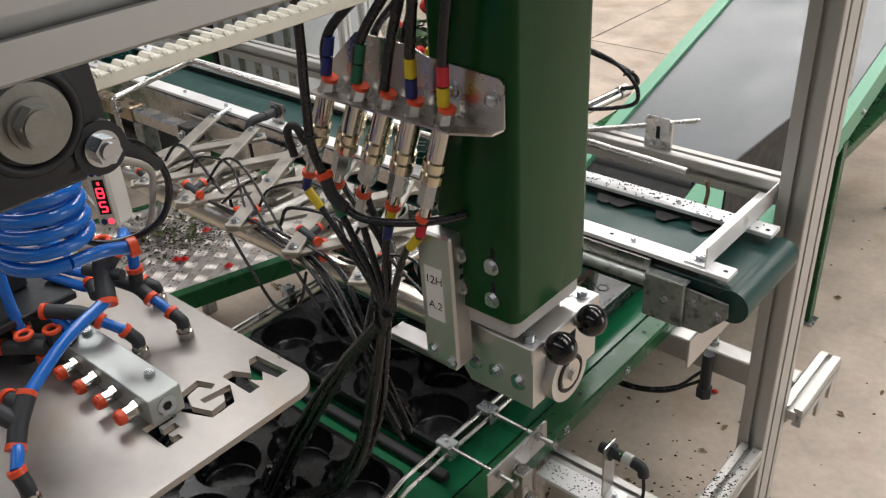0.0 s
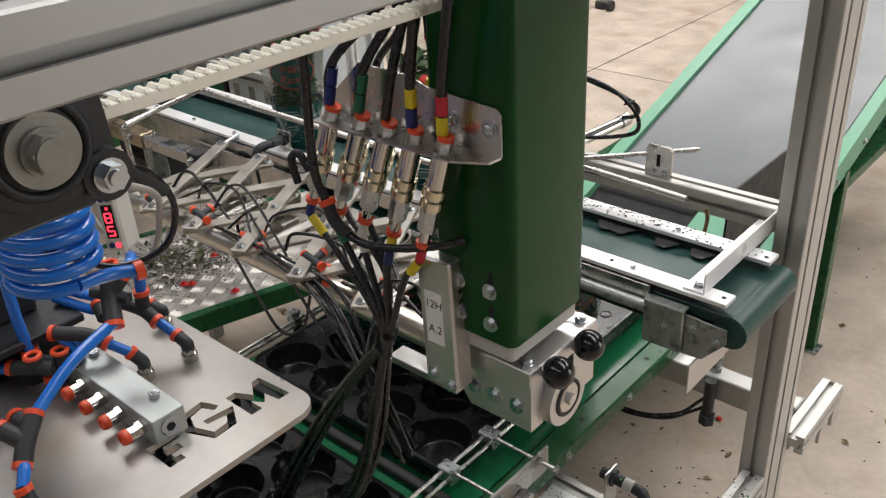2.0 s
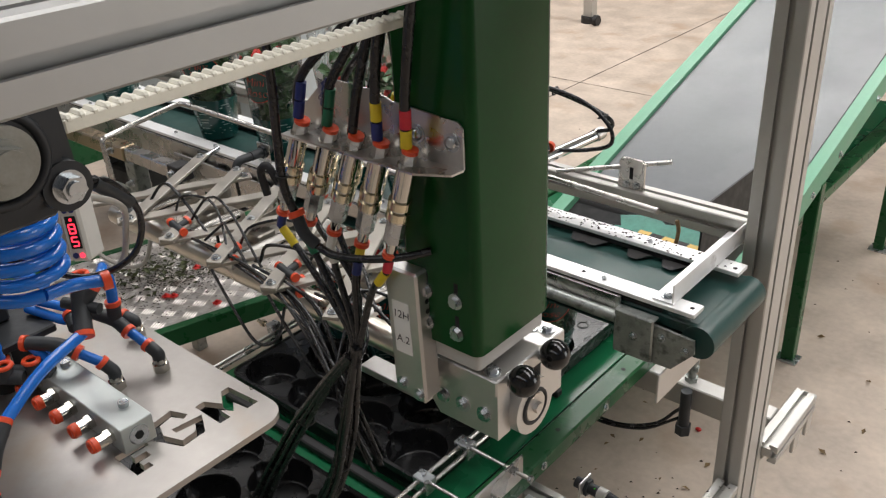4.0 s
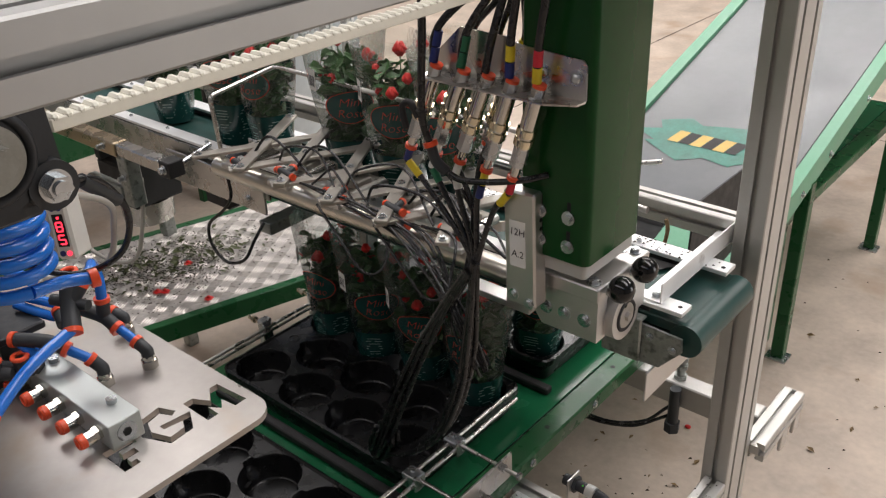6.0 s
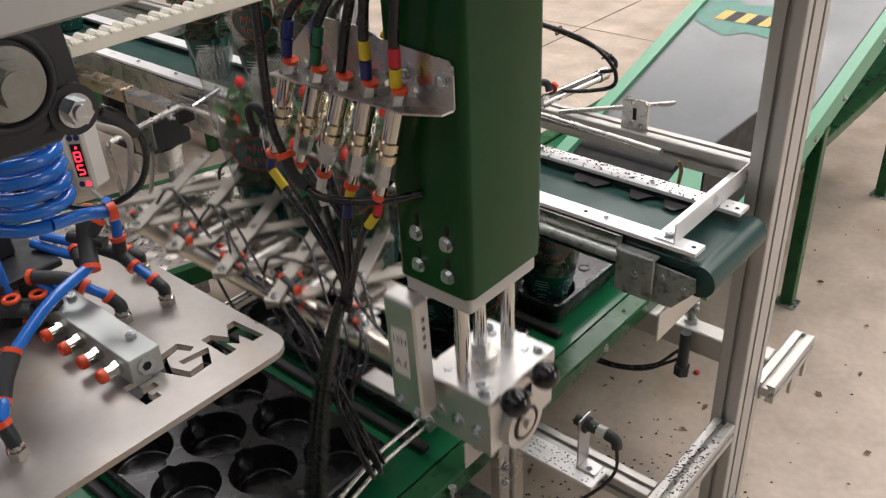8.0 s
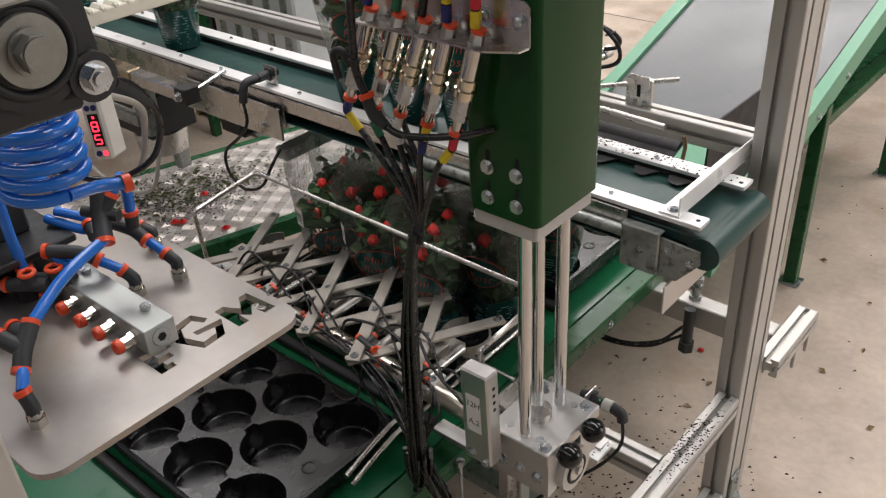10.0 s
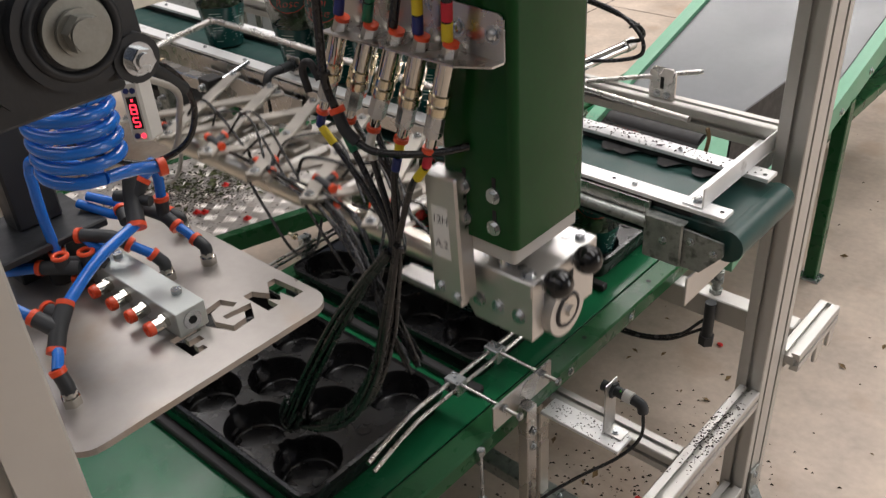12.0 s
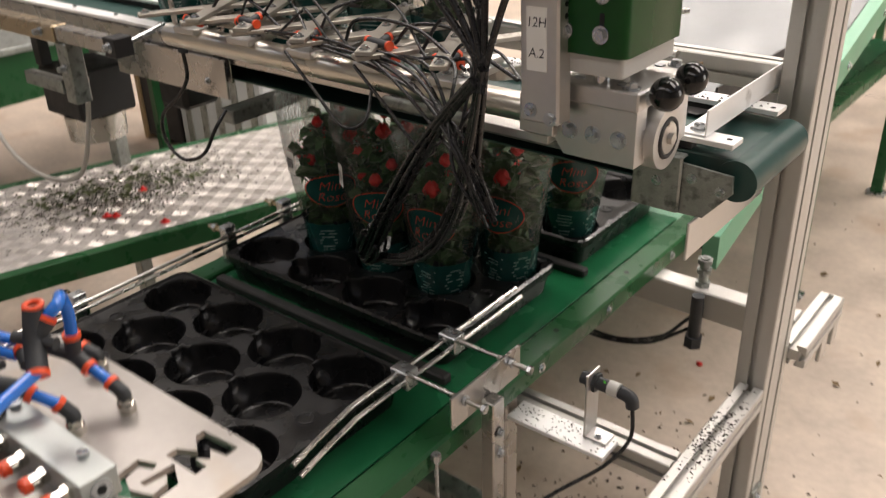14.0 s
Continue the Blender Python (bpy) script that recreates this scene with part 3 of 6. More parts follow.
# ---- potted roses in printed sleeves ----
def sleeve_point(a, h, seed=0):
    """A point on the flared sleeve at the angle a and the height h (0 to 1)."""
    r = 0.045 + 0.044 * h ** 0.9
    w = 0.10 * h * math.sin(3 * a + seed) + 0.05 * math.sin(5 * a + 9 * h + seed)
    f = 1.0 + w * 0.6
    rim = 0.018 * math.sin(2 * a + seed) * h ** 4
    return (r * f * math.cos(a) * (1 + 0.12 * h), r * f * math.sin(a) * (1 - 0.10 * h), 0.004 + 0.345 * h + rim)


def rose_plant(seed):
    rng = random.Random(seed)
    p = thing("potted_rose", (0, 0, 0), "potted red rose in a clear sleeve with teal base", "potted plant", "sleeved roses")
    n = 36
    hs = [0, 0.08, 0.16, 0.24, 0.31]

    def skin(levels, flip=False):
        s = Shape()
        vs = [sleeve_point(2 * math.pi * i / n, h, seed) for h in levels for i in range(n)]
        return s.add(vs, [(k * n + i, k * n + (i + 1) % n, (k + 1) * n + (i + 1) % n, (k + 1) * n + i) for k in range(len(levels) - 1) for i in range(n)], True)
    part("printed_base", skin(hs), TEAL, p, "dark teal film with rows of fine pale print")
    part("clear_sleeve", skin([0.31, 0.42, 0.54, 0.66, 0.78, 0.9, 1.0]), FILM, p, "crinkled clear plastic film")
    part("pot", Shape().cyl((0, 0, 0.001), (0, 0, 0.075), 0.030, 20, 0.036), RUBBER, p)
    # rows of fine print on the base
    t = Shape()
    for c0 in (-1.15, -0.1, 0.95, 2.0, 3.1):
        for k in range(11):
            h = 0.05 + 0.0215 * k
            wide = rng.uniform(0.16, 0.40)
            q = []
            for a, hh in ((c0 - wide, h), (c0 + wide, h), (c0 + wide, h + 0.0055), (c0 - wide, h + 0.0055)):
                x, y, z = sleeve_point(a, hh, seed)
                q.append((x * 1.02, y * 1.02, z))
            t.add(q, [(0, 1, 2, 3)])
    part("fine_print", t, TEXTC, p)
    # oval badge with the flower's name
    for c0 in (-0.95, 2.2):
        def on(u, v, k):
            x, y, z = sleeve_point(c0 + u / 0.068, 0.54 + v / 0.345, seed)
            return (x * k, y * k, z)
        s = Shape()
        m = 28
        vs = [on(0, 0, 1.015)] + [on(0.050 * f * math.cos(2 * math.pi * i / m), 0.036 * f * math.sin(2 * math.pi * i / m), 1.015) for f in (0.5, 1.0) for i in range(m)]
        s.add(vs, [(0, 1 + i, 1 + (i + 1) % m) for i in range(m)] + [(1 + i, 1 + m + i, 1 + m + (i + 1) % m, 1 + (i + 1) % m) for i in range(m)], True)
        badge = part("badge", s, TEAL, p, "teal oval badge")
        o = Shape()
        vs = [on(0.050 * f * math.cos(2 * math.pi * i / m), 0.036 * f * math.sin(2 * math.pi * i / m), 1.03) for f in (0.975, 1.01) for i in range(m)]
        o.add(vs, [(i, m + i, m + (i + 1) % m, (i + 1) % m) for i in range(m)])
        for word, dy in (("Mini", 0.011), ("Rose", -0.014)):
            lv, lf = lettering(word, 0.028, 0.25, -0.0007)
            o.add([on(v.x, v.y + dy, 1.035) for v in lv], lf)
        part("badge_print", o, PRINT, p, "orange red lettering and outline")
    lf, st = Shape(), Shape()
    for i in range(270):
        a, h = rng.uniform(0, 6.283), rng.uniform(0.2, 0.8)
        rad = (0.030 + 0.044 * h) * rng.uniform(0.3, 1.0)
        c = Vector((rad * math.cos(a), rad * math.sin(a), 0.02 + 0.33 * h))
        L, W = rng.uniform(0.026, 0.046), rng.uniform(0.016, 0.028)
        m = Matrix.Translation(c) @ Euler((rng.uniform(-1.1, 1.1), rng.uniform(-1.1, 1.1), rng.uniform(0, 6.28))).to_matrix().to_4x4()
        lf.add([(0, -L / 2, 0), (W / 2, -L * 0.1, 0.003), (W * 0.36, L * 0.25, 0.003), (0, L / 2, -0.002), (-W * 0.36, L * 0.25, 0.003), (-W / 2, -L * 0.1, 0.003), (0, 0, -0.001)], [(0, 1, 6), (1, 2, 6), (2, 3, 6), (3, 4, 6), (4, 5, 6), (5, 0, 6)], False, m)
    blooms = []
    for i in range(6):
        a = 1.05 * i + rng.uniform(-0.3, 0.3)
        r = rng.uniform(0.030, 0.062)
        top = Vector((r * math.cos(a), r * math.sin(a), rng.uniform(0.235, 0.325)))
        st.tube([(0.3 * top.x, 0.3 * top.y, 0.06), (0.8 * top.x, 0.8 * top.y, 0.17), top], 0.0014, 5, 3)
        b = Shape()
        R = rng.uniform(0.012, 0.0175)
        # a whorl of petals: a cup whose skin swells in a spiral
        n_, m_ = 20, 9
        vs = []
        for j in range(m_ + 1):
            v = j / m_
            for i_ in range(n_):
                an = 2 * math.pi * i_ / n_
                q = math.sin(math.pi * min(0.97, 0.10 + 0.80 * v)) * (0.80 + 0.20 * math.sin(5 * an + 9 * v))
                vs.append((top.x + R * q * math.cos(an), top.y + R * q * math.sin(an), top.z + R * (1.7 * v - 0.9) + 0.16 * R * math.sin(5 * an + 4 * v) * v))
        vs += [(top.x, top.y, top.z - 0.95 * R), (top.x, top.y, top.z + 0.55 * R)]
        fs = [(j * n_ + i_, j * n_ + (i_ + 1) % n_, (j + 1) * n_ + (i_ + 1) % n_, (j + 1) * n_ + i_) for j in range(m_) for i_ in range(n_)]
        fs += [((i_ + 1) % n_, i_, len(vs) - 2) for i_ in range(n_)] + [(m_ * n_ + i_, m_ * n_ + (i_ + 1) % n_, len(vs) - 1) for i_ in range(n_)]
        b.add(vs, fs, True)
        blooms.append(b)
    part("foliage", lf, LEAF, p, "small dark green rose leaves")
    part("stem", st, STEMM, p)
    for b in blooms:
        part("bloom", b, ROSE, p, "open red rose bloom")
    s = Shape()
    x, y, z = sleeve_point(-2.0, 0.7, seed)
    m = pose(x * 1.04, y * 1.04, z, 90, 0, math.degrees(-2.0) + 90)
    s.add([(-0.014, -0.022, 0), (0.014, -0.022, 0), (0.014, 0.022, 0), (-0.014, 0.022, 0)], [(0, 1, 2, 3)], False, m)
    sticker = part("price_label", s, PAPER, p, "white label with black bars")
    k = Shape()
    for i in range(11):
        u = -0.011 + 0.002 * i
        k.add([(u, -0.012, 0.0006), (u + rng.uniform(0.0005, 0.0014), -0.012, 0.0006), (u + 0.001, 0.010, 0.0006), (u, 0.010, 0.0006)], [(0, 1, 2, 3)], False, m)
    part("bars", k, INK, sticker)
    return p


def place(ob, x, y, z, turn):
    ob.matrix_basis = pose(x, y, z, 0, 0, turn)
    return ob


SEEDS = [rose_plant(3), rose_plant(8), rose_plant(14)]
PLANTS = {}
LIFT = BELT_Z + 0.008
CONV_Z = 0.947
ROW_X, LIFT_X = CUP_ROW, CUP_MID


def all_plants():
    count = 0

    def next_plant(x, y, z):
        nonlocal count
        if count < 3:
            ob = SEEDS[count]
        else:
            ob = copy_thing(SEEDS[count % 3], pose(0, 0, 0))
        turn = (count * 67) % 50 - 25
        count += 1
        place(ob, x, y, z, turn)
        return ob, (x, y, z, turn)
    PLANTS["standing"] = [next_plant(x, -0.261 + 0.294, LIFT) for x in ROW_X]
    PLANTS["far"] = [next_plant(x, 0.197 + y, LIFT) for x, y in HOLES if x > -0.75 and y < 0.1]
    PLANTS["lifted"] = [next_plant(x, 0.072, CONV_Z) for x in LIFT_X]
    PLANTS["queue"] = [next_plant(-2.3 - 0.2 * i, 0.072, CONV_Z) for i in range(6)]


all_plants()


# ---- upper plant conveyor ----
def plant_conveyor():
    c = thing("plant_conveyor", (-1.2, 0.07, 0.95), "narrow dark green belt conveyor between pale aluminium flat bars", "conveyor")
    part("belt", Shape().box((-3.2, -0.030, 0.925), (0.012, 0.168, 0.945), 0.002), BELTD, c, "dark green worn belt")
    part("end_roller", Shape().cyl((0.008, -0.032, 0.917), (0.008, 0.170, 0.917), 0.029, 28), BELTD, c, "belt turning round the end roller")
    part("return_belt", Shape().box((-3.2, -0.028, 0.888), (0.008, 0.166, 0.892), 0.001), BELTD, c)
    for y0, y1 in ((-0.036, 0.0), (0.128, 0.166)):
        b = part("flat_bar", Shape().box((-3.2, y0, 0.960), (0.0, y1, 0.968), 0.001), BAR, c, "pale aluminium flat bar")
        ym = -0.018 if y0 < 0 else 0.142
        for x in (-0.174, -0.42, -0.70, -0.98, -1.267, -1.432, -1.60, -1.85):
            s = Shape().bolt((x, ym, 0.968), (0, 0, 1), 0.0048, 0.004, False)
            part("bolt", s, ZINC, b)
        # holes are dark discs on the bar, their shade in the colour
        for x in (-0.012, -0.215):
            part("hole", Shape().cyl((x, ym, 0.9682), (x, ym, 0.9685), 0.004, 10), DARK, b)
        part("spacer", Shape().box((-3.1, y0 + 0.008, 0.946), (-0.06, y1 - 0.008, 0.960), 0.001), RUBBER, c)
    for x in (-0.33, -0.30, -0.21, -0.14):
        a = Shape().add([(x, 0.128, 0.953), (x + 0.05, 0.128, 0.953), (x + 0.03, 0.100, 0.951), (x + 0.01, 0.104, 0.951)], [(0, 1, 2, 3), (3, 2, 1, 0)])
        part("scraper", a, RUBBER, c)
    s = Shape().box((-0.078, -0.030, 0.9685), (-0.040, 0.262, 0.9715), 0.0008).box((-0.043, -0.030, 0.9715), (-0.040, 0.262, 1.006), 0.0008)
    part("cross_angle", s, BAR, c, "aluminium angle across both bars")
    part("bolt", Shape().bolt((-0.058, -0.012, 0.9715), (0, 0, 1), 0.008, 0.007), ZINC, c)
    s = Shape().box((-0.130, -0.058, 0.862), (-0.058, -0.052, 0.944), 0.003).box((-0.130, -0.058, 0.940), (-0.058, -0.037, 0.945), 0.002)
    part("tension_bracket", s, GALV, c, "worn galvanised bracket")
    s = Shape()
    s.add([(-0.075, -0.050, 0.860), (-0.025, -0.050, 0.862), (0.012, -0.050, 0.905), (0.010, -0.050, 0.930), (-0.075, -0.050, 0.935), (-0.075, -0.045, 0.860), (-0.025, -0.045, 0.862), (0.012, -0.045, 0.905), (0.010, -0.045, 0.930), (-0.075, -0.045, 0.935)], [(0, 1, 2, 3, 4), (9, 8, 7, 6, 5), (0, 5, 6, 1), (1, 6, 7, 2), (2, 7, 8, 3), (3, 8, 9, 4), (4, 9, 5, 0)])
    part("bearing_plate", s, GALV, c, "worn galvanised bearing plate")
    for x, y, z in ((-0.092, -0.058, 0.905), (-0.045, -0.050, 0.915), (-0.004, -0.050, 0.905)):
        part("bolt", Shape().bolt((x, y, z), (0, -1, 0), 0.005, 0.004), ZINC, c)
    part("side_tube", Shape().cyl((-0.60, -0.050, 0.925), (-0.125, -0.050, 0.925), 0.011, 14), GALV, c)
    part("support_plate", Shape().box((-0.034, -0.078, 0.806), (-0.030, 0.205, 0.862), 0.001), ALU, c)
    part("side_web", Shape().box((-3.2, -0.040, 0.885), (-1.02, -0.034, 0.958), 0.001), STEEL, c, "stainless side plate")
    part("far_web", Shape().box((-3.2, 0.170, 0.885), (-0.12, 0.176, 0.958), 0.001), STEEL, c)
    part("near_web", Shape().box((-1.02, -0.040, 0.925), (-0.13, -0.034, 0.958), 0.001), STEEL, c)
    a = Shape().cyl((-0.196, 0.445, 0.470), (-0.196, 0.445, 0.535), 0.010, 14)
    for z in (0.470, 0.500, 0.522):
        a.cyl((-0.196, 0.445, z), (-0.196, 0.445, z + 0.010), 0.016, 6)
    part("levelling_bolt", a, GALV, c)
    part("stop_cylinder", Shape().cyl((-0.185, 0.400, 0.365), (-0.185, 0.400, 0.470), 0.013, 14).cyl((-0.185, 0.400, 0.350), (-0.185, 0.400, 0.375), 0.019, 6), FITB, c)
    part("stop_hose", Shape().tube([(-0.185, 0.40, 0.43), (-0.205, 0.395, 0.405), (-0.245, 0.37, 0.365), (-0.33, 0.34, 0.345), (-0.44, 0.33, 0.36), (-0.52, 0.32, 0.42)], 0.004, 8, 6), CABLE, c)
    part("stop_hose", Shape().tube([(-0.185, 0.40, 0.40), (-0.215, 0.39, 0.375), (-0.27, 0.36, 0.345), (-0.36, 0.33, 0.340), (-0.46, 0.32, 0.36)], 0.004, 8, 6), CABLE, c)
    # side plate and guide tube at the infeed
    part("infeed_plate", Shape().box((-1.40, -0.055, 0.855), (-1.02, -0.049, 0.935), 0.001), STEEL, c, "stainless plate with two bolts")
    part("bolt", Shape().bolt((-1.08, -0.055, 0.885), (0, -1, 0), 0.005), ZINC, c)
    t = Shape().box((-2.4, -0.165, 0.935), (-1.45, -0.125, 0.972), 0.003)
    # the brassy reflection on this steel tube is put into its base colour
    part("guide_tube", t, mat("steel tube with painted brassy reflection", (0.56, 0.45, 0.31), 0.3, 1.0, 0.1, 20), c, "square steel tube")
    part("guide_tube", Shape().box((-1.445, -0.162, 0.938), (-1.255, -0.128, 0.970), 0.003), STEEL, c)
    part("tube_stop", Shape().box((-1.255, -0.165, 0.934), (-1.215, -0.122, 0.974), 0.002), RUBBER, c)
    part("bolt", Shape().bolt((-1.235, -0.165, 0.955), (0, -1, 0), 0.008, 0.012), ZINC, c)
    part("bolt", Shape().cyl((-1.235, -0.122, 0.955), (-1.235, -0.03, 0.975), 0.006, 10), ZINC, c)
    part("bolt", Shape().bolt((-1.50, -0.165, 0.955), (0, -1, 0), 0.007, 0.015), ZINC, c)
    s = Shape().box((-1.46, -0.16, 0.80), (-1.42, -0.12, 0.935), 0.003).box((-1.62, -0.165, 0.82), (-1.46, -0.14, 0.85), 0.002)
    part("hanger", s, GALV, c)
    part("bolt", Shape().bolt((-1.44, -0.16, 0.88), (0, -1, 0), 0.007, 0.014), ZINC, c)
    part("motor", Shape().cyl((-1.74, 0.05, 0.605), (-1.74, 0.05, 0.672), 0.074, 28, 0.078), STEEL, c, "grey rounded motor housing")
    part("motor_bracket", Shape().box((-1.83, -0.03, 0.674), (-1.66, 0.13, 0.80), 0.006).box((-1.83, -0.03, 0.80), (-1.80, 0.0, 0.90), 0.002).box((-1.69, -0.03, 0.80), (-1.66, 0.0, 0.90), 0.002), RUBBER, c, "dark brown bracket box")
    part("motor_cable", Shape().tube([(-1.98, -0.12, 0.86), (-1.96, -0.13, 0.72), (-1.86, -0.14, 0.60), (-1.72, -0.13, 0.55), (-1.58, -0.11, 0.58), (-1.53, -0.09, 0.70), (-1.54, -0.06, 0.82)], 0.006, 8, 6), GREYC, c, "loose pale grey cable")
    part("gearbox", Shape().box((-1.38, 0.02, 0.76), (-1.28, 0.12, 0.884), 0.01), RUBBER, c)
    for x in (-0.95, -1.9, -2.9):
        part("leg", Shape().box((x - 0.02, 0.17, 0), (x + 0.02, 0.21, 0.90), 0.003), GALV, c)
    part("strut", Shape().box((-1.06, -0.05, 0.80), (-1.02, 0.22, 0.83), 0.002), GALV, c)
    return c


plant_conveyor()


def conveyor_sensor():
    p = thing("plant_sensor", (-1.09, -0.03, 0.968), "black angled sensor plug on a small upright plate", "sensor")
    part("plate", Shape().box((-1.105, -0.014, 0.968), (-1.06, -0.010, 1.015), 0.002), STEEL, p)
    part("body", Shape().cyl((-1.083, -0.05, 0.995), (-1.083, 0.005, 0.995), 0.011, 14).cyl((-1.083, -0.02, 0.995), (-1.083, -0.014, 0.995), 0.016, 6), FITB, p)
    part("plug", Shape().tube([(-1.083, -0.05, 0.995), (-1.087, -0.085, 0.99), (-1.09, -0.095, 0.95)], 0.010, 10, 4), FITB, p)
    part("cable", Shape().tube([(-1.09, -0.095, 0.955), (-1.09, -0.095, 0.90), (-1.125, -0.10, 0.855), (-1.175, -0.11, 0.81), (-1.18, -0.11, 0.755), (-1.13, -0.11, 0.722), (-1.07, -0.10, 0.742), (-1.045, -0.08, 0.795), (-1.04, -0.05, 0.83)], 0.004, 8, 6), CABLE, p)


conveyor_sensor()


def pusher():
    p = thing("plant_stop", (-0.3, 0.26, 0.998), "chrome pneumatic cylinder with rod and slotted plate on rail", "pneumatic stop")
    s = Shape().add([(x, y, z) for y in (0.270, 0.276) for x, z in ((-0.318, 0.998), (-0.262, 0.998), (-0.262, 1.055), (-0.270, 1.062), (-0.312, 1.062), (-0.318, 1.055))], [(0, 1, 2, 3, 4, 5), (11, 10, 9, 8, 7, 6)] + [(i, 6 + i, 6 + (i + 1) % 6, (i + 1) % 6) for i in range(6)])
    part("slotted_plate", s, STEEL, p)
    # dark sheet on the plate paints the shaded slot
    part("slot", Shape().box((-0.294, 0.2695, 1.02), (-0.286, 0.2697, 1.045), 0), DARK, p)
    part("bolt", Shape().bolt((-0.30, 0.270, 1.008), (0, -1, 0), 0.005).bolt((-0.278, 0.270, 1.008), (0, -1, 0), 0.005), ZINC, p)
    part("pin", Shape().cyl((-0.42, 0.20, 1.03), (-0.235, 0.33, 1.048), 0.005, 10), STEEL, p)
    part("guide_rod", Shape().cyl((-0.55, 0.20, 1.018), (-0.185, 0.185, 1.012), 0.0065, 12), STEEL, p, "polished guide rod")
    part("barrel", Shape().cyl((-0.47, 0.225, 1.035), (-0.44, 0.38, 1.045), 0.012, 16), CHROME, p)
    part("barrel_cap", Shape().cyl((-0.44, 0.375, 1.045), (-0.437, 0.40, 1.047), 0.014, 16), STEEL, p)
    part("barrel_cap", Shape().cyl((-0.472, 0.205, 1.034), (-0.469, 0.228, 1.036), 0.014, 16), STEEL, p)
    f = Shape().tube([(-0.47, 0.24, 1.05), (-0.478, 0.24, 1.065), (-0.49, 0.225, 1.07)], 0.008, 10, 4)
    part("fitting", f, FITB, p)
    part("collar", Shape().cyl((-0.470, 0.252, 1.055), (-0.470, 0.258, 1.057), 0.0095, 12), ORANGE, p)
    part("hose", Shape().tube([(-0.462, 0.262, 1.045), (-0.41, 0.30, 1.045), (-0.362, 0.31, 1.065), (-0.375, 0.315, 1.105), (-0.44, 0.31, 1.145), (-0.56, 0.30, 1.165), (-0.72, 0.30, 1.17)], 0.0045, 8, 6), CABLE, p)
    part("hose", Shape().tube([(-0.430, 0.37, 1.06), (-0.395, 0.36, 1.075), (-0.385, 0.34, 1.105), (-0.45, 0.32, 1.138), (-0.57, 0.31, 1.16), (-0.72, 0.31, 1.16)], 0.0045, 8, 6), CABLE, p)
    part("cable_tie", Shape().ring((-0.39, 0.322, 1.115), (-0.5, 0, 1), 0.010, 0.002), RUBBER, p)
    part("cable_tie", Shape().ring((-0.50, 0.312, 1.152), (1, 0, -0.3), 0.009, 0.002), RUBBER, p)


pusher()


# ---- inclined rubber belt conveyor ----
def incline(y):
    return 0.68 + 0.30 * (y - 1.25)


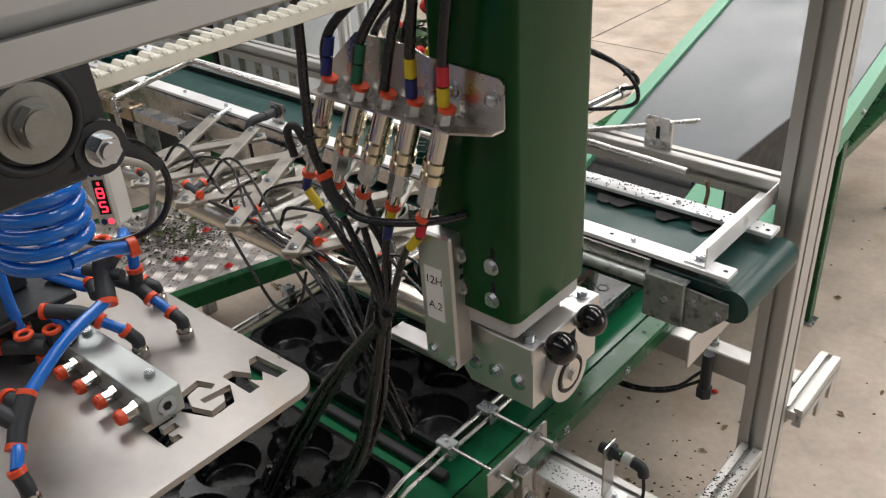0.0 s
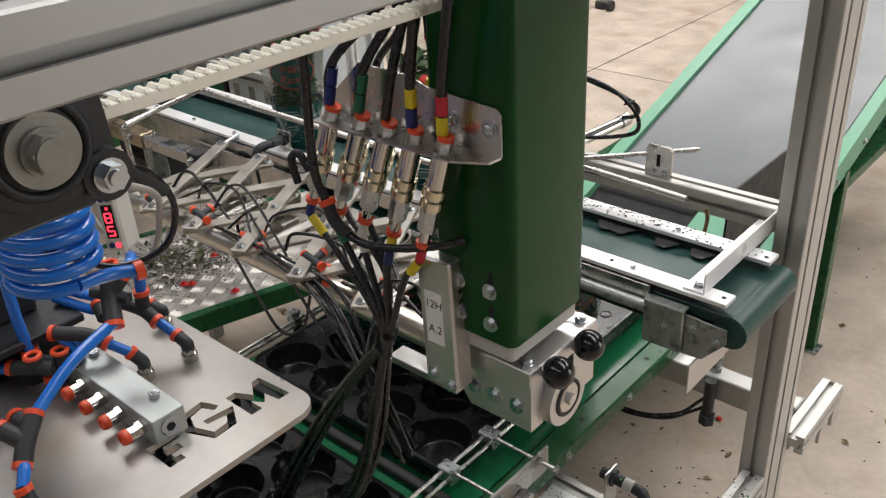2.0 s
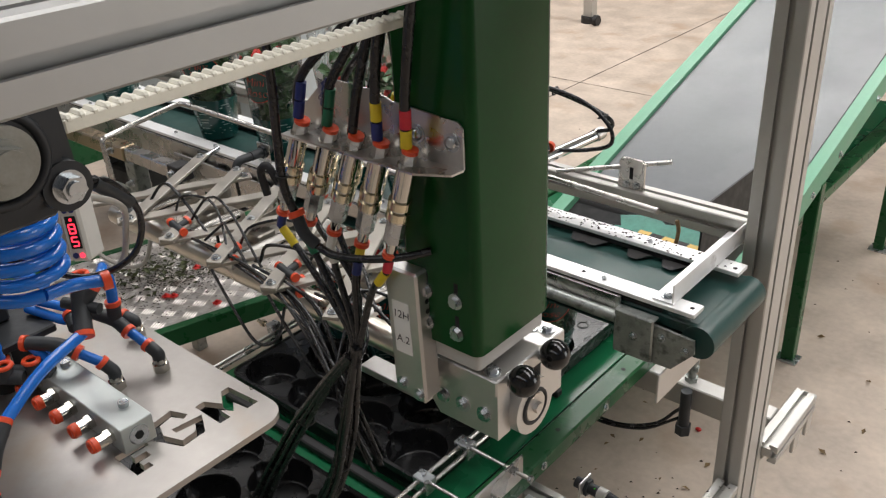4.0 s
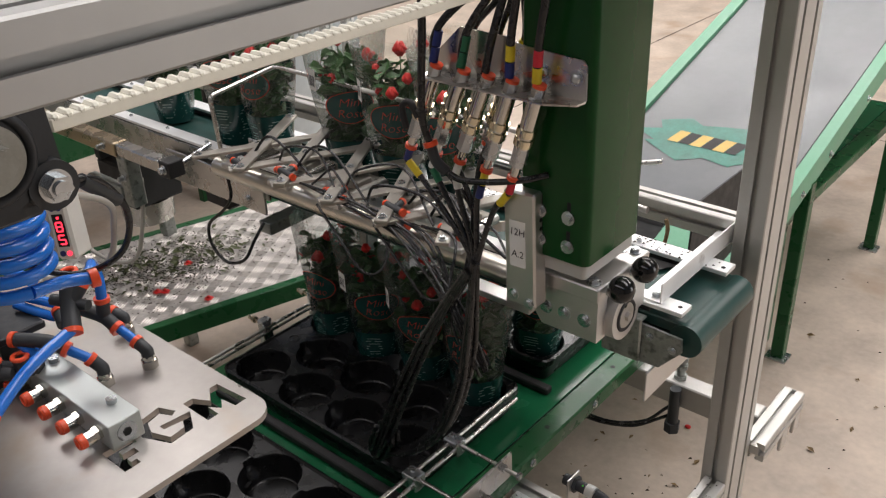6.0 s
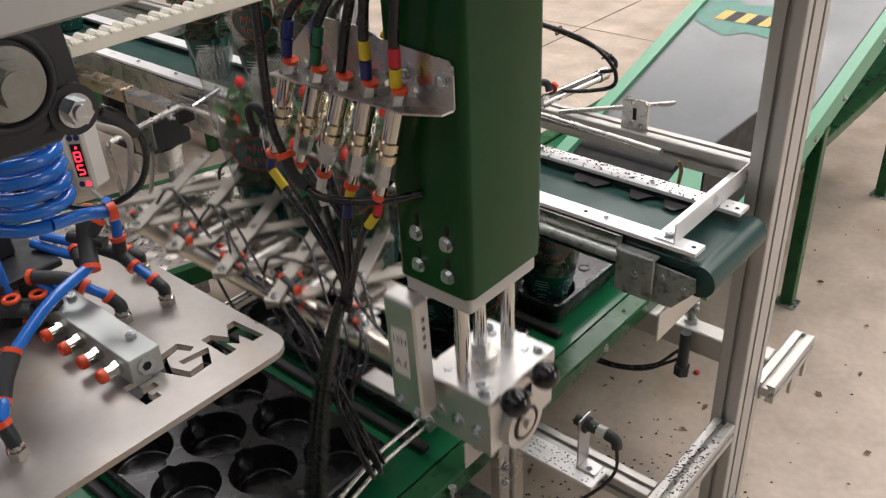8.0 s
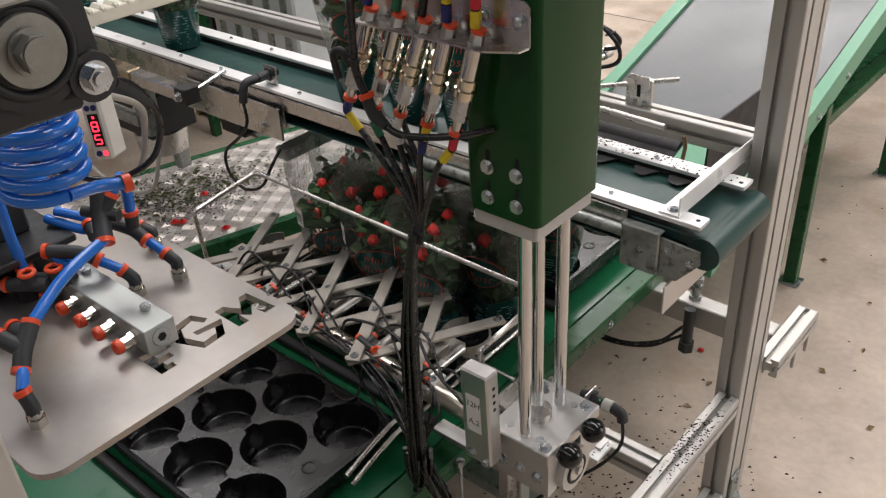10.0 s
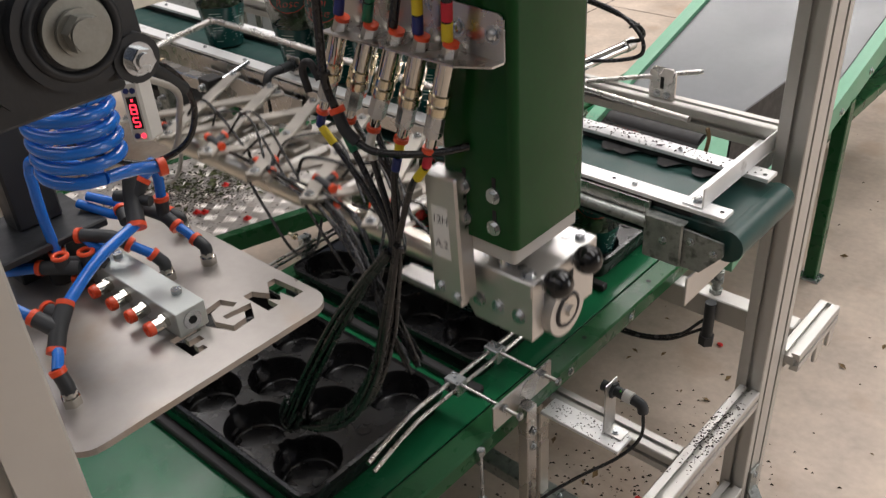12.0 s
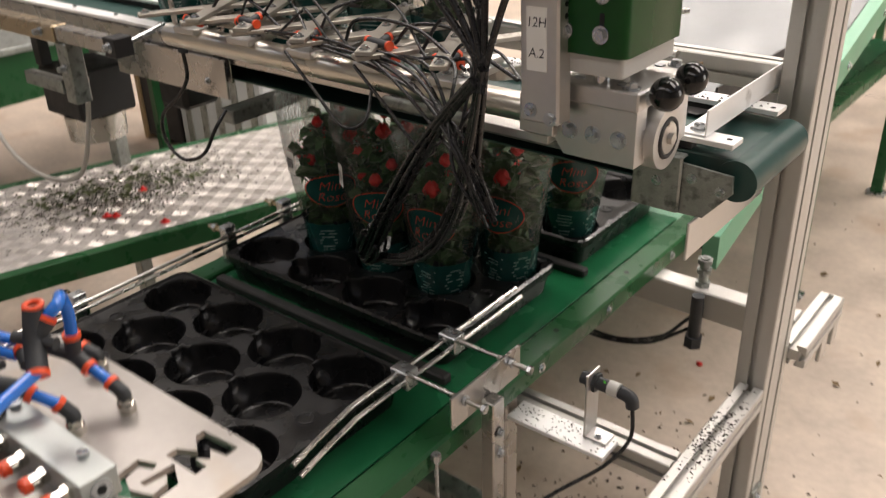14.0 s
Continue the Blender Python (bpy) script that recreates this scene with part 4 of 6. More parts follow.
def inclined_conveyor():
    c = thing("inclined_conveyor", (-0.56, 2.0, 0), "inclined grey rubber belt conveyor with green rails and legs", "conveyor")

    def slab(x0, x1, ya, yb, dz0, dz1):
        s = Shape()
        vs = [(x, y, incline(y) + dz) for dz in (dz0, dz1) for y in (ya, yb) for x in (x0, x1)]
        return s.add(vs, [(0, 2, 3, 1), (4, 5, 7, 6), (0, 1, 5, 4), (1, 3, 7, 5), (3, 2, 6, 7), (2, 0, 4, 6)])
    part("belt", slab(-0.825, -0.275, 0.985, 6.0, -0.006, 0.0), BELTR, c, "grey rubber belt")
    part("infeed_plate", slab(-0.50, -0.275, 0.62, 0.98, -0.006, -0.001), MINT, c, "light green painted plate before the belt")
    part("end_roller", Shape().cyl((-0.82, 0.96, incline(0.96) - 0.03), (-0.51, 0.96, incline(0.96) - 0.03), 0.032, 20), RUBBER, c)
    part("side_rail", slab(-0.870, -0.828, 0.62, 6.0, -0.10, 0.012), MINT, c, "light green rail")
    part("side_rail", slab(-0.272, -0.235, 0.62, 6.0, -0.075, 0.006), MINT, c, "light green rail")
    part("bed", slab(-0.826, -0.274, 0.64, 5.9, -0.05, -0.010), DARK, c)
    s = Shape()
    q = [(0.58, 0.56), (1.10, 0.64), (1.08, 0.832), (0.60, 0.838)]
    s.add([(-0.272, a, b) for a, b in q] + [(-0.277, a, b) for a, b in q], [(0, 1, 2, 3), (7, 6, 5, 4), (0, 4, 5, 1), (1, 5, 6, 2), (2, 6, 7, 3), (3, 7, 4, 0)])
    part("side_skirt", s, RUBBER, c, "dark rubber side skirt")
    for y in (1.34, 2.28, 3.4, 4.6):
        for x in (-0.252, -0.85):
            part("leg", Shape().box((x - 0.02, y - 0.02, 0.008), (x + 0.02, y + 0.02, incline(y) - 0.07), 0.003), GREENF, c)
            part("foot", Shape().box((x - 0.035, y - 0.03, 0), (x + 0.035, y + 0.03, 0.008), 0.001).cyl((x, y, 0.0), (x, y, 0.03), 0.008, 8), ZINC, c)
        part("leg_brace", Shape().box((-0.83, y - 0.015, incline(y) - 0.15), (-0.272, y + 0.015, incline(y) - 0.11), 0.002), GREENF, c)
    # thin black strip paints the shaded gap between belt and rail
    part("rail_gap", slab(-0.2745, -0.2725, 1.1, 6.0, -0.03, 0.008), RUBBER, c)
    for y in (0.95, 1.25, 1.45, 1.75, 2.05, 2.4, 2.8):
        part("bolt", Shape().bolt((-0.235, y, incline(y) - 0.05), (1, 0, 0), 0.008, 0.006), ZINC, c)
    # belt mark that travels with the belt
    a = math.degrees(math.atan(0.30))
    o = (-0.575, 1.306, incline(1.306))
    m = thing("hazard_patch", o, "worn yellow and black striped patch on the grey belt", "belt mark")

    def flat(pts, dz):
        return Shape().add([(o[0] + x, o[1] + y, o[2] + dz) for x, y in pts], [tuple(range(len(pts)))])
    smear = [(0.20 * math.cos(k * 0.35) * (1 + 0.2 * math.sin(3 * k)), 0.10 * math.sin(k * 0.35) * (1 + 0.25 * math.cos(2 * k))) for k in range(18)]
    part("paint_smear", flat(smear, 0.0015), mat("faded green paint smear", (0.045, 0.20, 0.15), 0.45, 0, 0.4, 14), m, "faded green smear")
    for i in range(6):
        x = -0.11 + 0.038 * i
        part("stripe", flat([(x, -0.03), (x + 0.036, -0.03), (x + 0.054, 0.03), (x + 0.018, 0.03)], 0.003 ), YELLOW if i % 2 == 0 else RUBBER, m)
    return m, o, a


PATCH, PATCH_O, PATCH_A = inclined_conveyor()


# ---- tread plate platform ----
def platform():
    o = Vector((-1.60, 0.30, 0.0))
    q = Matrix.Translation(o) @ pose(0, 0, 0, 0, 0, -17)
    p = thing("platform", o, "aluminium tread plate platform on a green steel frame", "platform")
    part("tread_plate", Shape().box((-0.27, -0.75, 0.435), (0.27, 0.75, 0.440), 0.001, q), TREAD, p, "five-bar aluminium tread plate")
    r = Shape()
    for i in range(12):
        for j in range(33):
            cx, cy = -0.2475 + 0.045 * i, -0.72 + 0.045 * j
            ang = 45 if (i + j) % 2 else -45
            for k in range(5):
                m = q @ pose(cx, cy, 0.440, 0, 0, ang) @ pose(0, -0.0150 + 0.0075 * k, 0)
                r.add([(-0.0205, -0.0008, 0), (0, -0.0023, 0), (0.0205, -0.0008, 0), (0.0205, 0.0008, 0), (0, 0.0023, 0), (-0.0205, 0.0008, 0), (-0.009, 0, 0.0022), (0.009, 0, 0.0022)], [(0, 1, 7, 6), (1, 2, 7), (2, 3, 7), (3, 4, 6, 7), (4, 5, 6), (5, 0, 6)], False, m)
    # raised bars get a lighter aluminium than the plate between them
    tagged(part("tread_pattern", r, mat("lighter aluminium tread bar", (0.66, 0.63, 0.59), 0.36, 0.6, 0.12, 30, 0.1, 200, 0.1), p), kind="stuff")
    for x0, x1, y0, y1 in ((0.27, 0.30, -0.78, 0.78), (-0.30, -0.27, -0.78, 0.78), (-0.27, 0.27, -0.78, -0.75), (-0.27, 0.27, 0.75, 0.78)):
        part("edge_rail", Shape().box((x0, y0, 0.385), (x1, y1, 0.442), 0.002, q), GREENF, p)
    for x in (-0.28, 0.28):
        for y in (-0.72, 0.72):
            part("leg", Shape().box((x - 0.018, y - 0.018, 0), (x + 0.018, y + 0.018, 0.385), 0.002, q), GREENF, p)
    rng = random.Random(5)
    s, leaves = Shape(), Shape()
    for i in range(2600):
        u, v = rng.gauss(-0.03, 0.10), rng.gauss(-0.27, 0.16)
        if abs(u) > 0.26 or abs(v) > 0.74:
            continue
        c = q @ Vector((u, v, 0.4425))
        d = rng.uniform(0.0010, 0.0036)
        s.add([c + Vector((d * a, d * b, e * d)) for a, b, e in ((1, 0.2, 0), (-0.4, 1, 0), (-0.8, -0.7, 0), (0.1, 0, 0.9))], [(0, 1, 3), (1, 2, 3), (2, 0, 3)])
    for i in range(260):
        u, v = rng.gauss(-0.05, 0.075), rng.gauss(-0.26, 0.14)
        if abs(u) > 0.25 or abs(v) > 0.7:
            continue
        m = q @ Matrix.Translation((u, v, 0.446)) @ Euler((rng.uniform(-0.5, 0.5), rng.uniform(-0.5, 0.5), rng.uniform(0, 6.3))).to_matrix().to_4x4()
        k = rng.uniform(0.5, 1.35)
        leaves.add([(0, -0.013 * k, 0), (0.006 * k, 0, 0.002), (0, 0.013 * k, 0), (-0.006 * k, 0, 0.002)], [(0, 1, 2), (0, 2, 3)], False, m)
    solo("soil_crumbs", s, SOIL, "dark soil crumbs scattered on the tread plate", "debris", kind="stuff")
    solo("fallen_leaves", leaves, mat("wilted leaf", (0.060, 0.070, 0.022), 0.6, 0, 0.45, 60), "fallen green rose leaves on the tread plate", "debris", kind="stuff")
    for x, y in ((-1.439, 0.010), (-1.574, -0.044), (-1.592, -0.058), (-1.665, 0.10)):
        b = Shape()
        for k in range(7):
            m = Matrix.Translation((x, y, 0.447)) @ Euler((0, 0, k * 0.9)).to_matrix().to_4x4() @ pose(0.005, 0, 0, 0, 35, 0)
            b.add([(-0.004, -0.005, 0), (0.007, -0.004, 0.003), (0.009, 0.004, 0.004), (-0.004, 0.005, 0)], [(0, 1, 2, 3)], True, m)
        b.ball((x, y, 0.449), 0.006, 8, 5)
        solo("rose_head", b, ROSE, "fallen red rose head on the tread plate", "flower", "fallen blooms")


platform()


# ---- sliding column ----
COL = Vector((-0.127, -0.415, 1.11))


def rounded(x0, y0, x1, y1, r, k=5):
    out = []
    for cx, cy, a0 in ((x1 - r, y0 + r, -90), (x1 - r, y1 - r, 0), (x0 + r, y1 - r, 90), (x0 + r, y0 + r, 180)):
        out += [(cx + r * math.cos(radians(a0 + 90 * i / k)), cy + r * math.sin(radians(a0 + 90 * i / k))) for i in range(k + 1)]
    return out


def column():
    c = thing("sliding_column", COL, "dark green enamelled steel column with hose couplings on bracket", "machine column")
    part("tube", Shape().prism(rounded(-0.186, -0.490, -0.068, -0.340, 0.012), 1.112, 2.3, 2, True), GREEN, c, "green enamelled tube")
    part("bearing_block", Shape().prism(rounded(-0.180, -0.484, -0.074, -0.346, 0.006), 1.088, 1.112, 2), NYLON, c, "grey bearing block")
    for x in (-0.147, -0.100):
        for z in (1.183, 1.138):
            s = Shape().cyl((x, -0.490, z), (x, -0.493, z), 0.0105, 20).cyl((x, -0.493, z), (x, -0.498, z), 0.007, 6)
            part("bolt", s, ZINC, c)
            # slot drawn as a dark sheet in place of its shade
            part("slot", Shape().box((x - 0.003, -0.4906, z), (x + 0.003, -0.4902, z + 0.024), 0), DARK, c)
    b = Shape()
    pts = [(-0.335, 1.357), (-0.078, 1.357), (-0.078, 1.404), (-0.084, 1.410), (-0.180, 1.416), (-0.205, 1.424), (-0.285, 1.426), (-0.335, 1.380)]
    b.add([(x, -0.4915, z) for x, z in pts] + [(x, -0.4940, z) for x, z in pts], [tuple(range(8)), tuple(range(8, 16))[::-1]] + [(i, (i + 1) % 8, 8 + (i + 1) % 8, 8 + i) for i in range(8)])
    fl = [(-0.335, -0.494), (-0.078, -0.494), (-0.080, -0.512), (-0.118, -0.532), (-0.335, -0.532)]
    b.prism([(x, y) for x, y in fl][::-1], 1.355, 1.3575, 2)
    br = part("coupling_bracket", b, STEEL, c, "bent stainless bracket")
    for x in (-0.143, -0.093):
        part("bolt", Shape().cyl((x, -0.494, 1.386), (x, -0.4955, 1.386), 0.011, 18).ball((x, -0.4965, 1.386), 0.0075, 14, 8, (1, 0.7, 1)), ZINC, br)
    bands = [("blue", "blue"), ("green", "green"), ("yellow", "yellow"), ("blue", "yellow"), ("yellow", "red")]
    low = [("blue", "yellow"), ("white", "green"), ("white", "white"), ("yellow", "blue"), ("red", "yellow")]
    # the rear row stands behind the upright flange of the bracket
    for x, tape in ((-0.300, "blue"), (-0.256, "red"), (-0.214, "yellow")):
        y, lean = -0.474, Vector((-0.046, -0.008, -0.13)).normalized()

        def back(h):
            return Vector((x, y, 1.357)) + lean * h
        k = part("coupling", Shape().cyl(back(0), back(0.045), 0.0115, 20).cyl(back(0.069), back(0.074), 0.0115, 20), NICKEL, c, "nickel plated quick coupling")
        part("lower_nut", Shape().cyl(back(0.074), back(0.100), 0.0116, 6), ZINC, k)
        for h in (0.045, 0.060):
            part("knurled_ring", Shape().cyl(back(h), back(h + 0.010), 0.0140, 28, smooth=False), BRASS, k)
        part("sleeve", Shape().cyl(back(0.054), back(0.060), 0.0115, 20), NICKEL, k)
        part("nut", Shape().cyl(back(-0.014), back(-0.0005), 0.0095, 6), STEEL, k)
        part("release_collar", Shape().cyl(back(0.100), back(0.107), 0.0095, 16), ORANGE, k)
        part("release_collar", Shape().cyl(back(-0.019), back(-0.014), 0.0095, 16), ORANGE, k)
        h = part("hose", Shape().tube([back(0.105), back(0.15), (-0.262, -0.50, 1.15), (-0.244, -0.535, 1.07)], 0.0044, 8, 6), CABLE, c)
        part("marker_tape", Shape().cyl(back(-0.062), back(-0.024), 0.0057, 12), TAPES[tape], h)
        part("hose", Shape().tube([back(-0.015), back(-0.07), (-0.20 + 0.2 * (x + 0.26), -0.475, 1.52), (-0.19, -0.47, 1.8)], 0.0048, 8, 6), CABLE, c)
    part("rear_flange", Shape().box((-0.330, -0.4905, 1.3552), (-0.196, -0.455, 1.3575), 0.0005), STEEL, br)
    for i, x in enumerate((-0.318, -0.268, -0.225, -0.184, -0.140)):
        y = -0.516
        lean = Vector(((-0.05, -0.05, -0.047, -0.038, -0.034)[i], -0.008, -0.13)).normalized()

        def down(h):
            return Vector((x, y, 1.357)) + lean * h
        k = part("coupling", Shape().cyl(down(0), down(0.045), 0.0115, 20).cyl(down(0.069), down(0.074), 0.0115, 20), NICKEL, c, "nickel plated quick coupling")
        part("nut", Shape().cyl(down(-0.015), down(-0.0005), 0.0095, 6), STEEL, k)
        part("lower_nut", Shape().cyl(down(0.074), down(0.103), 0.0116, 6), ZINC, k)
        part("stem", Shape().cyl(down(0.103), down(0.120), 0.0068, 14), NICKEL, k)
        for h in (0.045, 0.060):
            part("knurled_ring", Shape().cyl(down(h), down(h + 0.010), 0.0140, 28, smooth=False), BRASS, k)
        part("sleeve", Shape().cyl(down(0.054), down(0.060), 0.0115, 20), NICKEL, k)
        part("release_collar", Shape().cyl(down(-0.020), down(-0.015), 0.0095, 16), ORANGE, k)
        part("release_collar", Shape().cyl(down(0.120), down(0.126), 0.0095, 16), ORANGE, k)
        up = [(x, y, 1.374), (x + 0.012, y + 0.004, 1.43), (-0.215 + 0.012 * i, -0.50 + 0.008 * (i % 2), 1.52), (-0.20 + 0.013 * i, -0.49, 1.62), (-0.19 + 0.01 * i, -0.47, 1.80)]
        if i >= 3:
            up = [(x, y, 1.374), (x + 0.006, y - 0.004, 1.43), (x + 0.022, y - 0.006, 1.52), (x + 0.035, y, 1.62), (x + 0.03, y + 0.02, 1.80)]
        h = part("hose", Shape().tube(up, 0.0058, 10, 8), CABLE, c)
        d = (Vector(up[1]) - Vector(up[0]))
        for j, colr in enumerate(bands[i] if i != 2 else ()):
            p0, p1 = Vector(up[0]) + d * (0.06 + 0.42 * j), Vector(up[0]) + d * (0.44 + 0.42 * j)
            part("marker_tape", Shape().cyl(p0, p1, 0.0066, 12), TAPES[colr], h)
        q = down(0.126)
        side = Vector((-0.250 - q.x, 0, -0.10)) * 0.35
        dn = [q, q + lean * 0.022, q + lean * 0.022 + side, Vector((-0.250 + 0.005 * i, y - 0.014, 1.10)), Vector((-0.246 + 0.004 * i, -0.543, 1.06))]
        g = part("hose", Shape().tube(dn, 0.0046, 10, 6), CABLE, c)
        for j, colr in enumerate(low[i]):
            a0 = q.lerp(dn[1], 0.1) if j == 0 else dn[1] + side * 0.08
            a1 = dn[1] if j == 0 else dn[1] + side * 0.62
            part("marker_tape", Shape().cyl(a0, a1, 0.0060, 12), TAPES[colr], g)
    # thick supply hose with its union
    part("supply_hose", Shape().tube([(-0.270, -0.60, 1.75), (-0.277, -0.58, 1.49), (-0.288, -0.574, 1.38), (-0.295, -0.569, 1.312), (-0.287, -0.560, 1.266)], 0.0056, 10, 8), CABLE, c, "thick black supply hose")
    part("supply_union", Shape().tube([(-0.289, -0.560, 1.270), (-0.282, -0.558, 1.248), (-0.268, -0.552, 1.233)], 0.0080, 12, 4), FITB, c)
    part("collar", Shape().cyl((-0.291, -0.560, 1.277), (-0.288, -0.560, 1.270), 0.0105, 16), ORANGE, c)
    part("supply_hose", Shape().tube([(-0.268, -0.552, 1.233), (-0.245, -0.548, 1.225), (-0.20, -0.540, 1.230), (-0.16, -0.52, 1.236), (-0.135, -0.492, 1.240)], 0.005, 8, 6), CABLE, c)
    part("cable_tie", Shape().ring((-0.294, -0.570, 1.325), (0.1, 0, 1), 0.0066, 0.0018).tube([(-0.300, -0.572, 1.315), (-0.312, -0.575, 1.335), (-0.326, -0.576, 1.325), (-0.322, -0.574, 1.295)], 0.005, 8, 4), RUBBER, c)
    return c


COLUMN = column()

# ---- gripper head ----
HEAD = Vector((-0.12, -0.395, 0.98))


def gripper():
    g = thing("gripper_head", HEAD, "aluminium gripper head with long tube, levers and hoses", "gripper")
    part("top_plate", Shape().box((-0.178, -0.470, 1.046), (-0.058, -0.318, 1.070), 0.002), ALU, g, "milled aluminium plate")
    s = Shape()
    pts = [(-0.176, 1.000), (-0.158, 0.975), (-0.060, 0.975), (-0.060, 1.046), (-0.176, 1.046)]
    for ya, yb in ((-0.466, -0.440), (-0.372, -0.322)):
        n = len(pts)
        s.add([(x, ya, z) for x, z in pts] + [(x, yb, z) for x, z in pts], [tuple(range(n)), tuple(range(n, 2 * n))[::-1]] + [(i, n + i, n + (i + 1) % n, (i + 1) % n) for i in range(n)])
    s.box((-0.176, -0.441, 0.985), (-0.075, -0.371, 1.046), 0.001)
    part("clamp_block", s, ALU, g, "bolted aluminium block")
    part("clamp_ring", Shape().cyl((-0.078, -0.405, 1.000), (-0.046, -0.405, 1.000), 0.040, 32), ALU, g, "round aluminium clamp")
    part("clamp_bore", Shape().ring((-0.046, -0.405, 1.000), (1, 0, 0), 0.024, 0.003, 28, 8), RUBBER, g)
    part("tube_end", Shape().cyl((-0.050, -0.405, 1.000), (-0.044, -0.405, 1.000), 0.020, 28).cyl((-0.044, -0.405, 1.0), (-0.038, -0.405, 1.0), 0.008, 6), STEEL, g)
    for x in (-0.150, -0.117, -0.082):
        part("bolt", Shape().bolt((x, -0.466, 1.008), (0, -1, 0), 0.0075, 0.005), ZINC, g)
    for x, y in ((-0.075, -0.455), (-0.075, -0.335), (-0.163, -0.335)):
        part("bolt", Shape().bolt((x, y, 1.070), (0, 0, 1), 0.0075, 0.006), ZINC, g)
    for x, y in ((-0.150, -0.445), (-0.092, -0.445), (-0.150, -0.345), (-0.092, -0.345)):
        part("screw", Shape().cyl((x, y, 1.070), (x, y, 1.0715), 0.007, 14), ZINC, g)
    for y, z in ((-0.443, 1.067), (-0.375, 1.069)):
        k = part("knob", Shape().ball((-0.036, y, z), 0.0205, 22, 14), KNOB, g, "round black knob")
        part("stem", Shape().cyl((-0.060, y, z - 0.012), (-0.045, y, z - 0.005), 0.006, 12), ZINC, k)
    for y, r in ((-0.450, 0.0105), (-0.352, 0.0105)):
        part("guide_rod", Shape().cyl((-0.117, y, 1.060), (-0.117, y, 1.62), r, 24), CHROME, g, "polished guide rod")
    part("piston_rod", Shape().cyl((-0.128, -0.400, 1.060), (-0.128, -0.400, 1.62), 0.0095, 24), CHROME, g, "polished piston rod")
    part("piston_flange", Shape().cyl((-0.128, -0.400, 1.070), (-0.128, -0.400, 1.084), 0.024, 28).cyl((-0.128, -0.400, 1.084), (-0.128, -0.400, 1.098), 0.0125, 6), STEEL, g)
    # upright sensor box with its handwritten label
    m = Matrix.Translation((-0.168, -0.496, 1.035)) @ pose(0, 0, 0, 0, -1.5, 0)
    bx = part("valve_box", Shape().box((-0.027, -0.014, -0.01), (0.027, 0.016, 0.176), 0.003, m), ALU, g, "upright brushed aluminium box")
    part("paper_label", Shape().box((-0.017, -0.0146, 0.055), (0.011, -0.0141, 0.130), 0, m), PAPER, bx, "white label with handwriting")
    for word, z, size in (("12H", 0.112, 0.016), ("A.2", 0.076, 0.016)):
        lv, lf = lettering(word, size, 0.1)
        s = Shape().add([(v.x - 0.003, -0.0151, z + v.y) for v in lv], lf, False, m)
        part("handwriting", s, INK, bx)
    # dark discs paint the shaded holes in the box's side
    for k in range(4):
        part("hole", Shape().cyl(m @ Vector((0.027, 0.002, 0.105 + 0.014 * k)), m @ Vector((0.0274, 0.002, 0.105 + 0.014 * k)), 0.0035, 10), DARK, bx)
    part("bolt", Shape().bolt(m @ Vector((-0.012, -0.014, 0.006)), (0, -1, 0), 0.006).bolt(m @ Vector((0.016, -0.014, -0.002)), (0, -1, 0), 0.006), ZINC, bx)
    part("box_bracket", Shape().box((-0.215, -0.482, 1.000), (-0.165, -0.470, 1.050), 0.001).box((-0.30, -0.475, 0.985), (-0.176, -0.445, 0.997), 0.001), ALU, g)
    # long tube with levers and cups
    # tube colour is warmed and lightened to carry its golden reflection
    part("tube", Shape().cyl((-1.055, -0.405, 1.000), (-0.078, -0.405, 1.000), 0.0215, 28), mat("aluminium tube with golden reflection tint", (0.74, 0.70, 0.62), 0.3, 1.0, 0.06, 14, 0.05, 200, 0.06), g, "long polished tube")
    for x in (-0.980, -0.830, -0.680, -0.530, -0.380):
        k = part("lever_block", Shape().box((x - 0.030, -0.430, 1.014), (x + 0.030, -0.375, 1.026), 0.002), ALU, g)
        part("block_bolt", Shape().bolt((x - 0.015, -0.402, 1.026), (0, 0, 1), 0.006).bolt((x + 0.017, -0.402, 1.026), (0, 0, 1), 0.006), ZINC, k)
    for cx in (-0.955, -0.832, -0.700, -0.563, -0.425):
        for side, z in ((1, 1.056), (-1, 1.048)):
            a, b = Vector((cx + 0.072 * side, -0.470, z)), Vector((cx - 0.072 * side, -0.215, z))
            d = b - a
            m = Matrix.Translation(a) @ pose(0, 0, 0, 0, 0, math.degrees(math.atan2(d.y, d.x)))
            k = part("scissor_bar", Shape().box((-0.013, -0.0125, 0), (d.length + 0.013, 0.0125, 0.007), 0.001, m), LEVER, g, "flat steel scissor bar")
            for u in (0.0, 1.0):
                part("pivot_bolt", Shape().bolt(a.lerp(b, u) + Vector((0, 0, 0.007)), (0, 0, 1), 0.0055, 0.004), ZINC, k)
        part("pivot_bolt", Shape().bolt((cx, -0.342, 1.063), (0, 0, 1), 0.005, 0.003), ZINC, g)
    for x in LIFT_X + (-1.0, -0.42):
        fb = part("finger_base", Shape().box((x - 0.035, -0.325, 1.002), (x + 0.035, -0.275, 1.020), 0.002), LEVER, g)
        part("finger_stem", Shape().box((x - 0.008, -0.38, 1.0125), (x + 0.008, -0.326, 1.0205), 0.001), LEVER, fb)
        for side in (-1, 1):
            ring = []
            for a0 in range(9):
                t = radians(90 + side * (12 + 17 * a0))
                c, d = math.cos(t), math.sin(t)
                ring.append([(x + q * c, -0.235 - q * d, z) for q, z in ((0.052, 0.985), (0.052, 1.005), (0.049, 1.005), (0.049, 0.985))])
            s = Shape()
